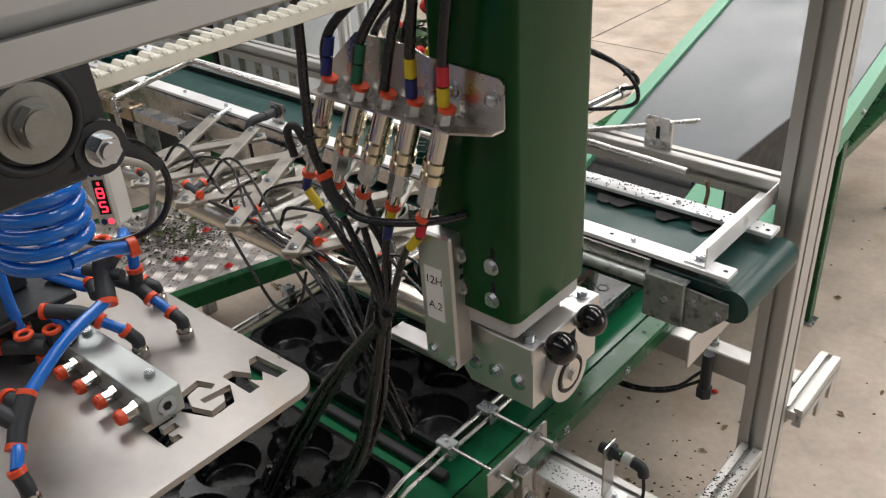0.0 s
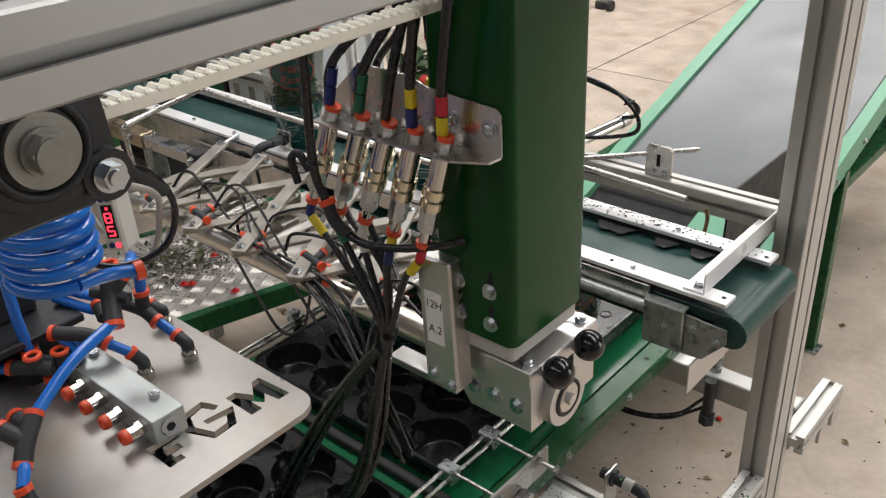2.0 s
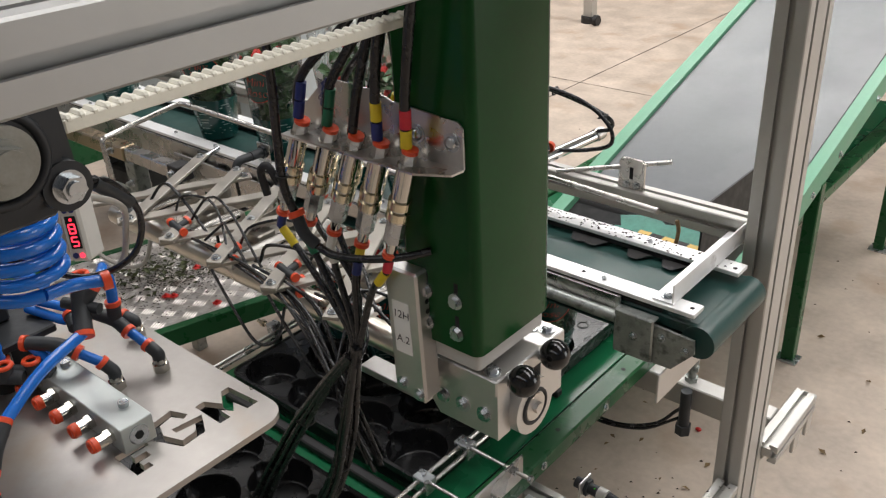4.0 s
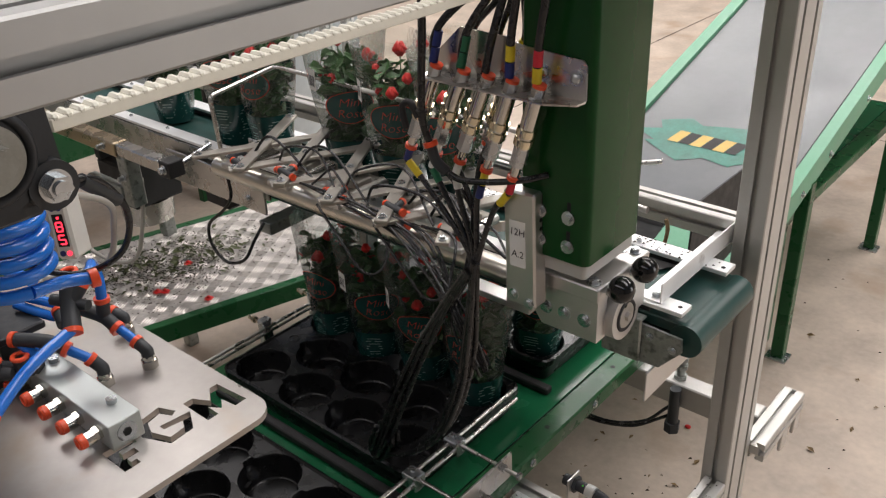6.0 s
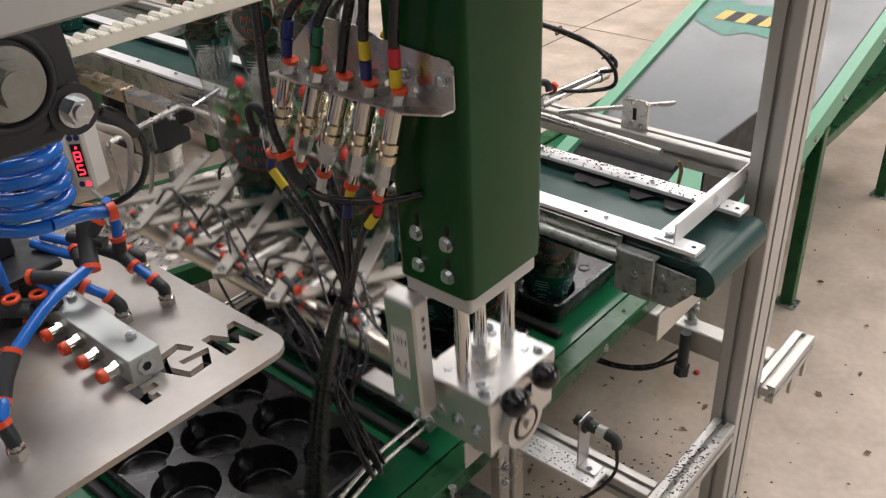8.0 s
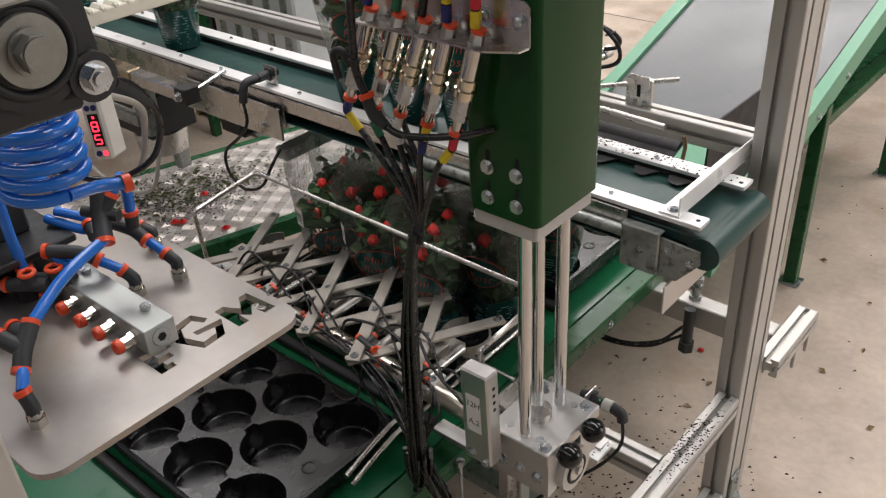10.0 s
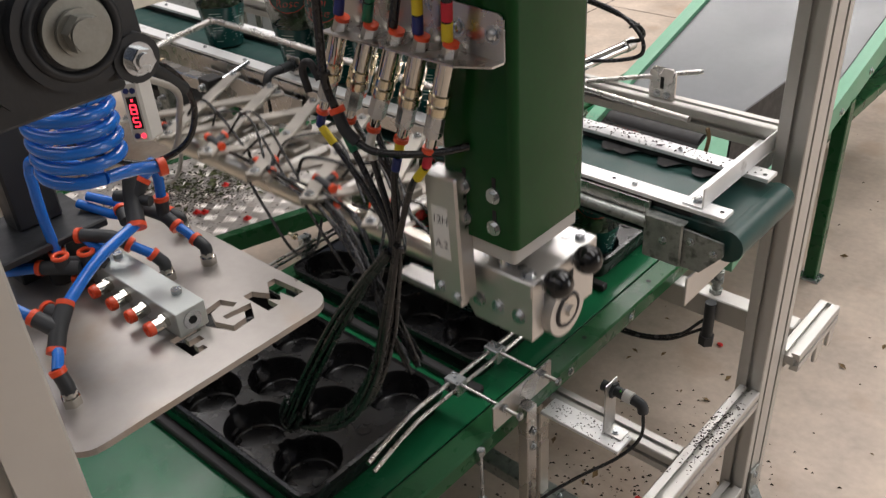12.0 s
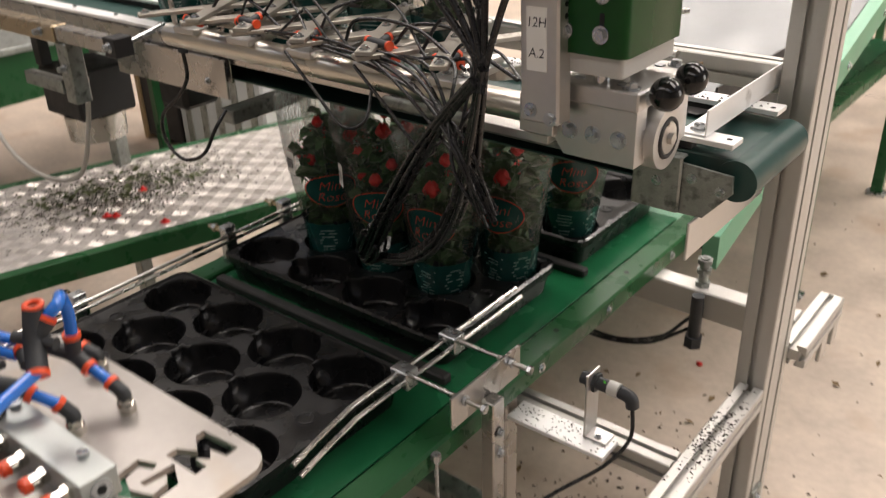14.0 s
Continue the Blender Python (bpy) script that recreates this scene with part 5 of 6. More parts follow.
            s.add([p for q in ring for p in q], [(4 * k + j, 4 * k + 4 + j, 4 * k + 4 + (j + 1) % 4, 4 * k + (j + 1) % 4) for k in range(8) for j in range(4)] + [(0, 1, 2, 3), (35, 34, 33, 32)])
            part("cup_finger", s, LEVER, fb, "curved aluminium gripping finger")
        part("finger_block", Shape().box((x - 0.022, -0.355, 1.022), (x + 0.028, -0.315, 1.040), 0.002), LEVER, g)
        part("finger_bolt", Shape().bolt((x, -0.335, 1.040), (0, 0, 1), 0.0055), ZINC, g)
        part("finger_cylinder", Shape().cyl((x + 0.045, -0.40, 1.028), (x + 0.045, -0.30, 1.028), 0.010, 14), STEEL, g)
    for i, x in enumerate((-0.93, -0.80, -0.78, -0.66, -0.64, -0.50, -0.48, -0.37)):
        y, z = -0.436 + 0.010 * (i % 2), 1.046 + 0.008 * (i % 3)
        part("tee_fitting", Shape().cyl((x - 0.022, y, z), (x + 0.022, y - 0.008, z), 0.0068, 10).cyl((x, y, z), (x, y + 0.016, z + 0.004), 0.0064, 10), FITB, g)
        for a, b in (((x - 0.027, y + 0.001, z), (x - 0.022, y, z)), ((x + 0.022, y - 0.008, z), (x + 0.027, y - 0.009, z)), ((x, y + 0.016, z + 0.004), (x, y + 0.021, z + 0.005))):
            part("collar", Shape().cyl(a, b, 0.0074, 12), ORANGE, g)
    rng = random.Random(11)
    for i in range(9):
        x0 = -0.93 + 0.07 * i
        x1 = min(x0 + rng.uniform(0.12, 0.30), -0.24)
        y0, y1 = rng.uniform(-0.46, -0.40), rng.uniform(-0.47, -0.43)
        y0, y1 = y0 + 0.02, y1 + 0.02
        top = rng.uniform(1.080, 1.110)
        part("air_hose", Shape().tube([(x0, y0, 1.050), (x0 + 0.03, y0 + rng.uniform(0, 0.05), top), ((x0 + x1) / 2, (y0 + y1) / 2 + rng.uniform(-0.02, 0.05), top + rng.uniform(-0.02, 0.015)), (x1, y1, 1.050)], rng.choice((0.0024, 0.003)), 7, 6), CABLE, g)
    for i in range(10):
        x0 = -0.78 + 0.05 * i
        y1 = -0.505 - rng.uniform(0, 0.03)
        part("air_hose", Shape().tube([(x0, -0.436, 1.050), ((x0 - 0.24) / 2, -0.455 - rng.uniform(0, 0.03), rng.uniform(1.025, 1.065)), (-0.29, y1, rng.uniform(0.95, 1.0)), (-0.235 + rng.uniform(-0.012, 0.012), y1, rng.uniform(0.87, 0.93))], 0.0027, 7, 6), CABLE, g)
    for x0 in (-0.60, -0.45):
        part("air_hose", Shape().tube([(x0 - 0.08, -0.455, 1.03), (x0, -0.475, 0.985), (x0 + 0.06, -0.48, 0.94), (x0 + 0.09, -0.46, 0.95), (x0 + 0.08, -0.43, 0.99)], 0.0027, 7, 6), CABLE, g)
    # wire hoop that holds the sleeves upright
    hoop = [(-1.036, -0.405, 1.018), (-1.036, -0.412, 1.152), (-1.036, -0.410, 1.160), (-1.037, -0.402, 1.163), (-1.040, -0.240, 1.180), (-1.034, -0.232, 1.181), (-1.020, -0.230, 1.181), (-0.26, -0.225, 1.166), (-0.245, -0.22, 1.160), (-0.245, -0.40, 1.150), (-0.245, -0.405, 1.12), (-0.245, -0.405, 1.018)]
    part("wire_hoop", Shape().tube(hoop, 0.005, 10, 1), STEEL, g, "bent stainless wire hoop")
    return g


GRIP = gripper()

# ---- hanging hose bundle: two stiff lengths between column and head ----
BUNDLE_A = Vector((-0.240, -0.543, 1.075))
BUNDLE_B = Vector((-0.232, -0.538, 1.090))
ELBOW = Vector((-0.520, -0.567, 0.625))
LEN_A, LEN_B = (ELBOW - BUNDLE_A).length, (ELBOW - BUNDLE_B).length


def bundle(name, length, strands, seed, spread, loop=False, bow=0.012):
    """Hoses lying along +x from the origin."""
    rng = random.Random(seed)
    b = thing(name, (0, 0, 0), "bundle of thin black air hoses tied together", "hose bundle", "hanging hoses")
    for i in range(strands):
        a, r = 2.4 * i, spread * math.sqrt((i + 0.5) / strands)
        sag = bow + rng.uniform(-0.006, 0.008)
        pts = []
        for k in range(9):
            t = k / 8
            w = r * (0.30 + 0.72 * min(1, 2.4 * t, 4.0 * (1 - t) if not loop else 1))
            a += rng.uniform(-0.10, 0.10)
            pts.append((length * t, w * math.cos(a), w * math.sin(a) - sag * math.sin(math.pi * t ** 0.8)))
        part("air_hose", Shape().tube(pts, rng.choice((0.0031, 0.0036, 0.0044)), 8, 5), CABLE, b)
    if loop:
        for i in range(10):
            y, r = -0.014 + 0.0031 * i, 0.009 + 0.0016 * ((i * 7) % 9)
            part("hose_bend", Shape().tube([(length - 0.07, y * 1.1, r + 0.002), (length - 0.012, y, r), (length + 0.55 * r, y * 0.9, r * 0.45), (length + 0.6 * r, y * 0.8, -r * 0.4), (length - 0.012, y, -r), (length - 0.07, y * 1.2, -r - 0.004)], 0.0035, 8, 5), CABLE, b)
    for t in (0.34, 0.62):
        part("cable_tie", Shape().ring((length * t, 0, -bow * math.sin(math.pi * t ** 0.8)), (1, 0, 0), spread * 0.82, 0.0016, 18, 6), RUBBER, b)
    return b


HANG = bundle("hose_bundle", LEN_A, 15, 21, 0.017, True)
RISE = bundle("hose_bundle", LEN_B, 13, 22, 0.015, False, 0.085)


def bundle_poses(d, z, swing):
    """Where the two lengths lie when the column has slid by d, the head dropped by z and the bundle swung back by swing (0 to 1)."""
    a = BUNDLE_A + Vector((0, d, 0))
    s = min(1.0, -z / 0.22)
    s = s * s * (3 - 2 * s)
    k = max(0.0, min(1.0, d / 0.267))
    free = (ELBOW - BUNDLE_A).lerp(Vector((-0.215, 0.0, -0.44)), k).lerp(Vector((-0.32, 0.126, -0.378)), swing).normalized()
    first = free.lerp(Vector((-0.09, 0.03, -1)), s).normalized()
    e = a + first * LEN_A
    second = (BUNDLE_B + Vector((0, d, 0)) - e).normalized().lerp(Vector((0.35, 0.05, -0.9)), s).normalized()

    def lay(p, x):
        y = Vector((0, 1, 0))
        y = (y - x * y.dot(x)).normalized()
        w = x.cross(y)
        m = Matrix((x, y, w)).transposed().to_4x4()
        m.translation = p
        return m
    return lay(a, first), lay(e, second)


# ---- drive: toothed belt, bearing, vacuum switch, coil ----
def drive():
    b = thing("toothed_belt", (-0.13, -0.5, 1.51), "white polyurethane toothed drive belt under the grey beam", "drive belt")
    part("band", Shape().box((-0.156, -0.878, 1.506), (-0.140, 0.4, 1.5168), 0.001), PUBELT, b)
    for i in range(115):
        y = -0.877 + 0.0110 * i
        part("tooth", Shape().box((-0.1565, y, 1.513), (-0.1395, y + 0.0074, 1.5195), 0.0022), PUBELT, b)
    f = thing("flange_bearing", (-0.085, -0.95, 1.53), "dark grey cast flange bearing with large washer and bolt", "bearing")
    s = Shape()
    c = (-0.948, 1.519)
    s.prism([(c[0] + 0.043 * math.cos(a), c[1] + 0.043 * math.sin(a)) for a in [2 * math.pi * k / 40 for k in range(40)]], -0.110, -0.094, 0)
    s.prism([(-0.93, 1.472), (-0.900, 1.474), (-0.893, 1.490), (-0.897, 1.560), (-0.925, 1.59), (-0.99, 1.59), (-1.012, 1.565), (-1.015, 1.495), (-1.0, 1.474)], -0.122, -0.104, 0)
    part("housing", s, CAST, f, "dark grey cast housing")
    part("bearing_ring", Shape().ring((-0.094, c[0], c[1]), (1, 0, 0), 0.032, 0.004, 36, 10), CAST, f)
    part("shaft_washer", Shape().cyl((-0.096, c[0], c[1]), (-0.087, c[0], c[1]), 0.0250, 40), WASHER, f, "thick zinc plated washer")
    part("shaft_bolt", Shape().cyl((-0.087, c[0], c[1]), (-0.084, c[0], c[1]), 0.0165, 30).cyl((-0.084, c[0], c[1]), (-0.074, c[0], c[1]), 0.0140, 6).cyl((-0.074, c[0], c[1]), (-0.0725, c[0], c[1]), 0.0118, 24), WASHER, f)
    for y, z in ((-0.908, 1.487),):
        part("flange_boss", Shape().cyl((-0.122, y, z), (-0.092, y, z), 0.0185, 24), CAST, f)
        part("flange_bolt", Shape().cyl((-0.092, y, z), (-0.090, y, z), 0.0125, 24).cyl((-0.090, y, z), (-0.082, y, z), 0.0095, 6).cyl((-0.082, y, z), (-0.0795, y, z), 0.006, 16), ZINC, f)
    part("end_bolt", Shape().cyl((-0.105, -0.902, 1.552), (-0.105, -0.895, 1.552), 0.006, 6), ZINC, f)
    part("mount_plate", Shape().box((-0.150, -1.10, 1.455), (-0.123, -0.905, 1.60), 0.003), CAST, f)
    # vacuum switch
    v = thing("vacuum_switch", (-0.2, -0.87, 1.40), "pale grey vacuum switch with a red two digit display", "vacuum switch")
    m = Matrix.Translation((-0.199, -0.862, 1.404)) @ pose(0, 0, 0, -8, -5, 34) @ Matrix.Scale(0.76, 4)
    part("case", Shape().box((-0.012, -0.012, -0.036), (0.012, 0.022, 0.036), 0.003, m), WHITEP, v)
    part("screen", Shape().box((-0.0065, -0.0126, -0.020), (0.0065, -0.0121, 0.018), 0, m), DARK, v)
    d = Shape()

    def seg(cx, cz, pattern):
        w, h, t = 0.0036, 0.0052, 0.0009
        for key in pattern:
            x0, x1, z0, z1 = {"a": (-w, w, h - t, h + t), "g": (-w, w, -t, t), "d": (-w, w, -h - t, -h + t), "b": (w - t, w + t, 0, h), "c": (w - t, w + t, -h, 0), "f": (-w - t, -w + t, 0, h), "e": (-w - t, -w + t, -h, 0)}[key]
            d.add([(cx + x0, -0.0130, cz + z0), (cx + x1, -0.0130, cz + z0), (cx + x1, -0.0130, cz + z1), (cx + x0, -0.0130, cz + z1)], [(0, 1, 2, 3)], False, m)
    seg(0, 0.0035, "abcdefg"), seg(0, -0.0115, "afgcd")
    d.add([(-0.001, -0.0130, 0.0125), (0.002, -0.0130, 0.0125), (0.002, -0.0130, 0.0155), (-0.001, -0.0130, 0.0155)], [(0, 1, 2, 3)], False, m)
    part("digits", d, LED, v, "glowing red digits")
    for x, z in ((-0.004, 0.025), (0.004, 0.025), (-0.004, -0.028)):
        part("button", Shape().cyl(m @ Vector((x, -0.0120, z)), m @ Vector((x, -0.0132, z)), 0.0026, 12), TAPES["blue"], v)
    part("lamp", Shape().cyl(m @ Vector((0.004, -0.0120, -0.028)), m @ Vector((0.004, -0.0132, -0.028)), 0.0022, 12), LED, v)
    part("cable", Shape().tube([(-0.21, -0.86, 1.44), (-0.23, -0.81, 1.42), (-0.247, -0.78, 1.37), (-0.262, -0.79, 1.325), (-0.29, -0.83, 1.31), (-0.33, -0.88, 1.34)], 0.0034, 8, 6), CABLE, v)
    part("cable", Shape().tube([(-0.20, -0.86, 1.435), (-0.225, -0.81, 1.40), (-0.26, -0.79, 1.36), (-0.30, -0.79, 1.30), (-0.36, -0.83, 1.28)], 0.0032, 8, 6), GREYC, v)
    part("connector", Shape().cyl((-0.225, -0.828, 1.428), (-0.242, -0.79, 1.39), 0.0068, 12), FITB, v)
    # spiral hose
    h = thing("spiral_hose", (-0.30, -0.88, 1.34), "coiled glossy blue air hose above the vacuum plate", "air hose")
    c = Vector((-0.302, -0.882, 1.404))
    pts = [c + Vector((0.039 * math.cos(math.pi * k / 6), 0.039 * math.sin(math.pi * k / 6), -0.0160 * k / 12)) for k in range(61)]
    part("coil", Shape().tube(pts, 0.0066, 10, 3), BLUE, h)
    part("upper_tail", Shape().tube([(-0.22, -0.93, 1.47), (-0.25, -0.92, 1.43), pts[0]], 0.0064, 10, 6), BLUE, h)
    end = c + Vector((0.035, 0.062, -0.094))
    part("lower_tail", Shape().tube([pts[-1], c + Vector((0.030, 0.035, -0.088)), end], 0.0064, 10, 6), BLUE, h)
    part("end_collar", Shape().cyl(end - Vector((0.0, 0.004, 0)), end + Vector((0.002, 0.004, 0)), 0.0095, 16), ORANGE, h)


drive()

# ---- vacuum plate ----
PLATE_O = Vector((-0.40, -0.85, 1.088))


def vacuum_plate():
    p = thing("vacuum_plate", PLATE_O, "aluminium vacuum lifting plate with fittings and blue hoses", "lifting plate")
    # plate outline with cut outs, knife-cut from a sheet
    bm = bmesh.new()
    outline = rounded(-0.62, -1.015, -0.205, -0.675, 0.03, 6)

    def face(poly):
        return [bm.verts.new((x, y, 1.088)) for x, y in poly]
    # cut outs lie in a strip near the free edge, drawn as bars, a hexagon and a zigzag
    def cut(u, v):
        return (-0.250 - v, -0.850 + u)
    bars = [(0.002, 0.0), (0.022, 0.0), (0.022, 0.009), (0.015, 0.009), (0.015, 0.017), (0.030, 0.017), (0.030, 0.027), (0.015, 0.027), (0.015, 0.034), (0.038, 0.034), (0.038, 0.046), (0.002, 0.046)]
    hexa = [(0.097, 0.045), (0.088, 0.067), (0.056, 0.062), (0.045, 0.035), (0.060, 0.000), (0.091, 0.002), (0.107, 0.031), (0.069, 0.036), (0.069, 0.027), (0.092, 0.023), (0.085, 0.012), (0.066, 0.010), (0.057, 0.034), (0.064, 0.052), (0.082, 0.056), (0.089, 0.041)]
    zig = [(0.110, 0.0), (0.125, 0.0), (0.125, 0.020), (0.134, 0.006), (0.144, 0.020), (0.147, -0.003), (0.163, -0.003), (0.159, 0.049), (0.148, 0.049), (0.134, 0.028), (0.123, 0.049), (0.110, 0.049)]
    polys = [outline] + [[cut(*q) for q in poly] for poly in (bars, hexa, zig)]
    edges = []
    for poly in polys:
        vs = face(poly)
        edges += [bm.edges.new((vs[i], vs[(i + 1) % len(vs)])) for i in range(len(vs))]
    bmesh.ops.triangle_fill(bm, use_beauty=True, use_dissolve=False, edges=edges)
    s = Shape()
    bm.verts.index_update()
    top = [v.co.copy() for v in bm.verts]
    tri = [[v.index for v in f.verts] for f in bm.faces]
    nrm = [f.normal.z for f in bm.faces]
    bound = [(e.verts[0].index, e.verts[1].index) for e in bm.edges if len(e.link_faces) == 1]
    bm.free()
    k = len(top)
    vs = top + [v + Vector((0, 0, -0.008)) for v in top]
    fs = [t for t in tri] + [[k + i for i in t[::-1]] for t in tri] + [(a, b, k + b, k + a) for a, b in bound]
    s.add(vs, fs)
    part("plate", s, PLATE, p, "bare aluminium plate with cut out shapes")
    z = 1.088
    # manifold along x
    mf = part("manifold", Shape().box((-0.500, -0.838, z), (-0.288, -0.798, z + 0.034), 0.001), mat("clear anodised block", (0.50, 0.53, 0.51), 0.4, 0.7, 0.04, 10), p, "grey anodised manifold block")
    part("port", Shape().cyl((-0.288, -0.818, z + 0.017), (-0.2868, -0.818, z + 0.017), 0.012, 20), ZINC, mf)
    part("port_plug", Shape().cyl((-0.287, -0.818, z + 0.017), (-0.286, -0.818, z + 0.017), 0.0055, 6), DARK, mf)
    for x in (-0.455, -0.325):
        part("screw", Shape().cyl((x, -0.810, z + 0.034), (x, -0.810, z + 0.040), 0.0062, 16).cyl((x, -0.810, z + 0.0398), (x, -0.810, z + 0.0402), 0.0032, 6), ZINC, mf)
    for i in range(5):
        x = -0.475 + 0.041 * i
        part("push_fitting", Shape().cyl((x, -0.838, z + 0.017), (x, -0.846, z + 0.017), 0.0092, 6).cyl((x, -0.846, z + 0.017), (x, -0.856, z + 0.017), 0.0086, 16), NICKEL, mf)
        part("release_collar", Shape().cyl((x, -0.856, z + 0.017), (x, -0.862, z + 0.017), 0.0088, 16).ring((x, -0.863, z + 0.017), (0, 1, 0), 0.0062, 0.0022, 16, 6), ORANGE, mf)

    def collar(q, d, r=0.0100):
        q, d = Vector(q), Vector(d).normalized()
        part("collar", Shape().cyl(q - d * 0.003, q + d * 0.003, r, 16), ORANGE, p)

    def body(pts, r=0.0088):
        part("fitting", Shape().tube(pts, r, 12, 3), FITB, p)

    def hose(pts, r=0.0062):
        part("blue_hose", Shape().tube(pts, r, 12, 7), BLUE, p)

    def elbow(x, y, d):
        """A threaded elbow on the plate whose hose leaves along d; returns the hose end."""
        d = Vector(d).normalized()
        part("thread_nut", Shape().cyl((x, y, z), (x, y, z + 0.011), 0.0105, 6), NICKEL, p)
        part("thread_neck", Shape().cyl((x, y, z + 0.011), (x, y, z + 0.016), 0.008, 16), NICKEL, p)
        e = Vector((x, y, z + 0.025))
        part("thread_seal", Shape().cyl((x, y, z + 0.0155), (x, y, z + 0.0185), 0.0088, 6), NICKEL, p)
        body([(x, y, z + 0.017), (x, y, z + 0.024), e + d * 0.006, e + d * 0.016], 0.0080)
        collar(e + d * 0.0175, d, 0.0092)
        return e + d * 0.018

    def open_ring(q):
        q = Vector(q)
        part("open_collar", Shape().ring(q, (0, 0, 1), 0.0085, 0.0030, 18, 8), ORANGE, p)
        # dark disc paints the shade down the open collar
        part("bore", Shape().cyl(q - Vector((0, 0, 0.004)), q - Vector((0, 0, 0.002)), 0.008, 14), DARK, p)
    e1 = elbow(-0.397, -0.720, (-0.85, -0.18, 0.45))
    e2 = elbow(-0.408, -0.775, (-0.45, -0.40, 0.70))
    e3 = elbow(-0.286, -0.974, (-0.35, -0.05, 0.80))
    elbow(-0.490, -0.695, (-0.8, -0.3, 0.25))
    # junction above the first elbow, with a hose arching up to the large junction
    j1 = Vector((-0.458, -0.735, z + 0.058))
    body([j1 + Vector((0.018, 0.004, -0.010)), j1, j1 + Vector((-0.024, -0.012, 0.008))])
    body([j1, j1 + Vector((0.002, 0.002, 0.024))])
    collar(j1 + Vector((0.002, 0.002, 0.026)), (0, 0, 1)), collar(j1 + Vector((0.020, 0.004, -0.011)), (-0.85, -0.18, 0.45)), collar(j1 + Vector((-0.027, -0.014, 0.009)), (1, 0.5, -0.3))
    hose([e1, e1.lerp(j1, 0.5), j1 + Vector((0.016, 0.003, -0.009))])
    big = Vector((-0.425, -0.785, z + 0.118))
    hose([j1 + Vector((0.002, 0.002, 0.024)), j1 + Vector((0.003, 0.004, 0.055)), j1 + Vector((0.008, -0.002, 0.080)), big + Vector((0.006, 0.030, 0.030)), big + Vector((0.002, 0.014, 0.018))], 0.0068)
    body([big + Vector((-0.006, 0.010, 0.030)), big, big + Vector((0.022, -0.014, -0.022))], 0.0110)
    body([big, big + Vector((0.002, 0.016, 0.016))], 0.0100)
    body([big + Vector((-0.022, -0.010, 0.0)), big + Vector((0.02, 0.012, -0.004))], 0.0070)
    open_ring(big + Vector((-0.007, 0.011, 0.033)))
    collar(big + Vector((0.024, -0.015, -0.024)), (0.7, -0.45, -0.7), 0.0115), collar(big + Vector((0.003, 0.017, 0.018)), (0, 0.7, 0.7))
    j3 = Vector((-0.332, -0.948, z + 0.060))
    hose([big + Vector((0.022, -0.014, -0.022)), big.lerp(j3, 0.5), j3 + Vector((-0.014, 0.018, 0.012))], 0.0068)
    body([j3 + Vector((-0.016, 0.020, 0.013)), j3, j3 + Vector((0.012, -0.012, -0.012))], 0.0096)
    body([j3, j3 + Vector((-0.024, -0.010, 0.010))], 0.0096)
    collar(j3 + Vector((-0.017, 0.021, 0.014)), (-0.6, 0.7, 0.5)), collar(j3 + Vector((0.014, -0.014, -0.013)), (0.5, -0.5, -0.5)), collar(j3 + Vector((-0.026, -0.011, 0.011)), (-1, -0.4, 0.4))
    hose([e3, e3.lerp(j3, 0.4), j3 + Vector((0.012, -0.012, -0.012))])
    hose([j3 + Vector((-0.024, -0.010, 0.010)), j3 + Vector((-0.06, -0.03, 0.03)), j3 + Vector((-0.12, -0.05, 0.045))])
    body([j3 + Vector((-0.030, 0.020, -0.010)), j3 + Vector((-0.055, 0.016, -0.008))]), collar(j3 + Vector((-0.058, 0.016, -0.008)), (1, 0, 0))
    # junction over the second elbow
    j2 = Vector((-0.452, -0.813, z + 0.066))
    body([j2 + Vector((0.016, 0.012, -0.010)), j2, j2 + Vector((-0.030, -0.022, 0.002))]), collar(j2 + Vector((0.018, 0.013, -0.011)), (0.6, 0.4, -0.4)), collar(j2 + Vector((-0.033, -0.024, 0.002)), (1, 0.7, 0))
    hose([e2, e2.lerp(j2, 0.5), j2 + Vector((0.015, 0.011, -0.009))])
    body([j2 + Vector((-0.01, 0.03, 0.004)), j2 + Vector((-0.028, 0.036, 0.010))]), collar(j2 + Vector((-0.031, 0.037, 0.011)), (1, -0.3, -0.3))
    # two open junctions in a row with hoses to the lifting arm
    for q in (Vector((-0.484, -0.868, z + 0.050)), Vector((-0.468, -0.842, z + 0.050))):
        body([q, q + Vector((0, 0, -0.016))], 0.0096)
        open_ring(q + Vector((0, 0, 0.003)))
        body([q + Vector((-0.022, -0.016, -0.014)), q + Vector((0.018, 0.014, -0.014))], 0.0092)
        collar(q + Vector((-0.025, -0.018, -0.014)), (1, 0.7, 0))
        hose([q + Vector((-0.022, -0.016, -0.014)), q + Vector((-0.05, -0.04, -0.018)), q + Vector((-0.09, -0.075, -0.022))])
    hose([j2 + Vector((-0.03, -0.022, 0.002)), (-0.462, -0.826, z + 0.045), (-0.470, -0.835, z + 0.040)])
    hose([(-0.54, -0.79, z + 0.085), (-0.50, -0.765, z + 0.075), j1 + Vector((-0.024, -0.012, 0.008))])
    hose([(-0.55, -0.80, z + 0.075), (-0.50, -0.78, z + 0.066), j2 + Vector((-0.028, 0.036, 0.010))])
    hose([(-0.55, -0.83, z + 0.060), (-0.51, -0.82, z + 0.048), (-0.472, -0.815, z + 0.044)])
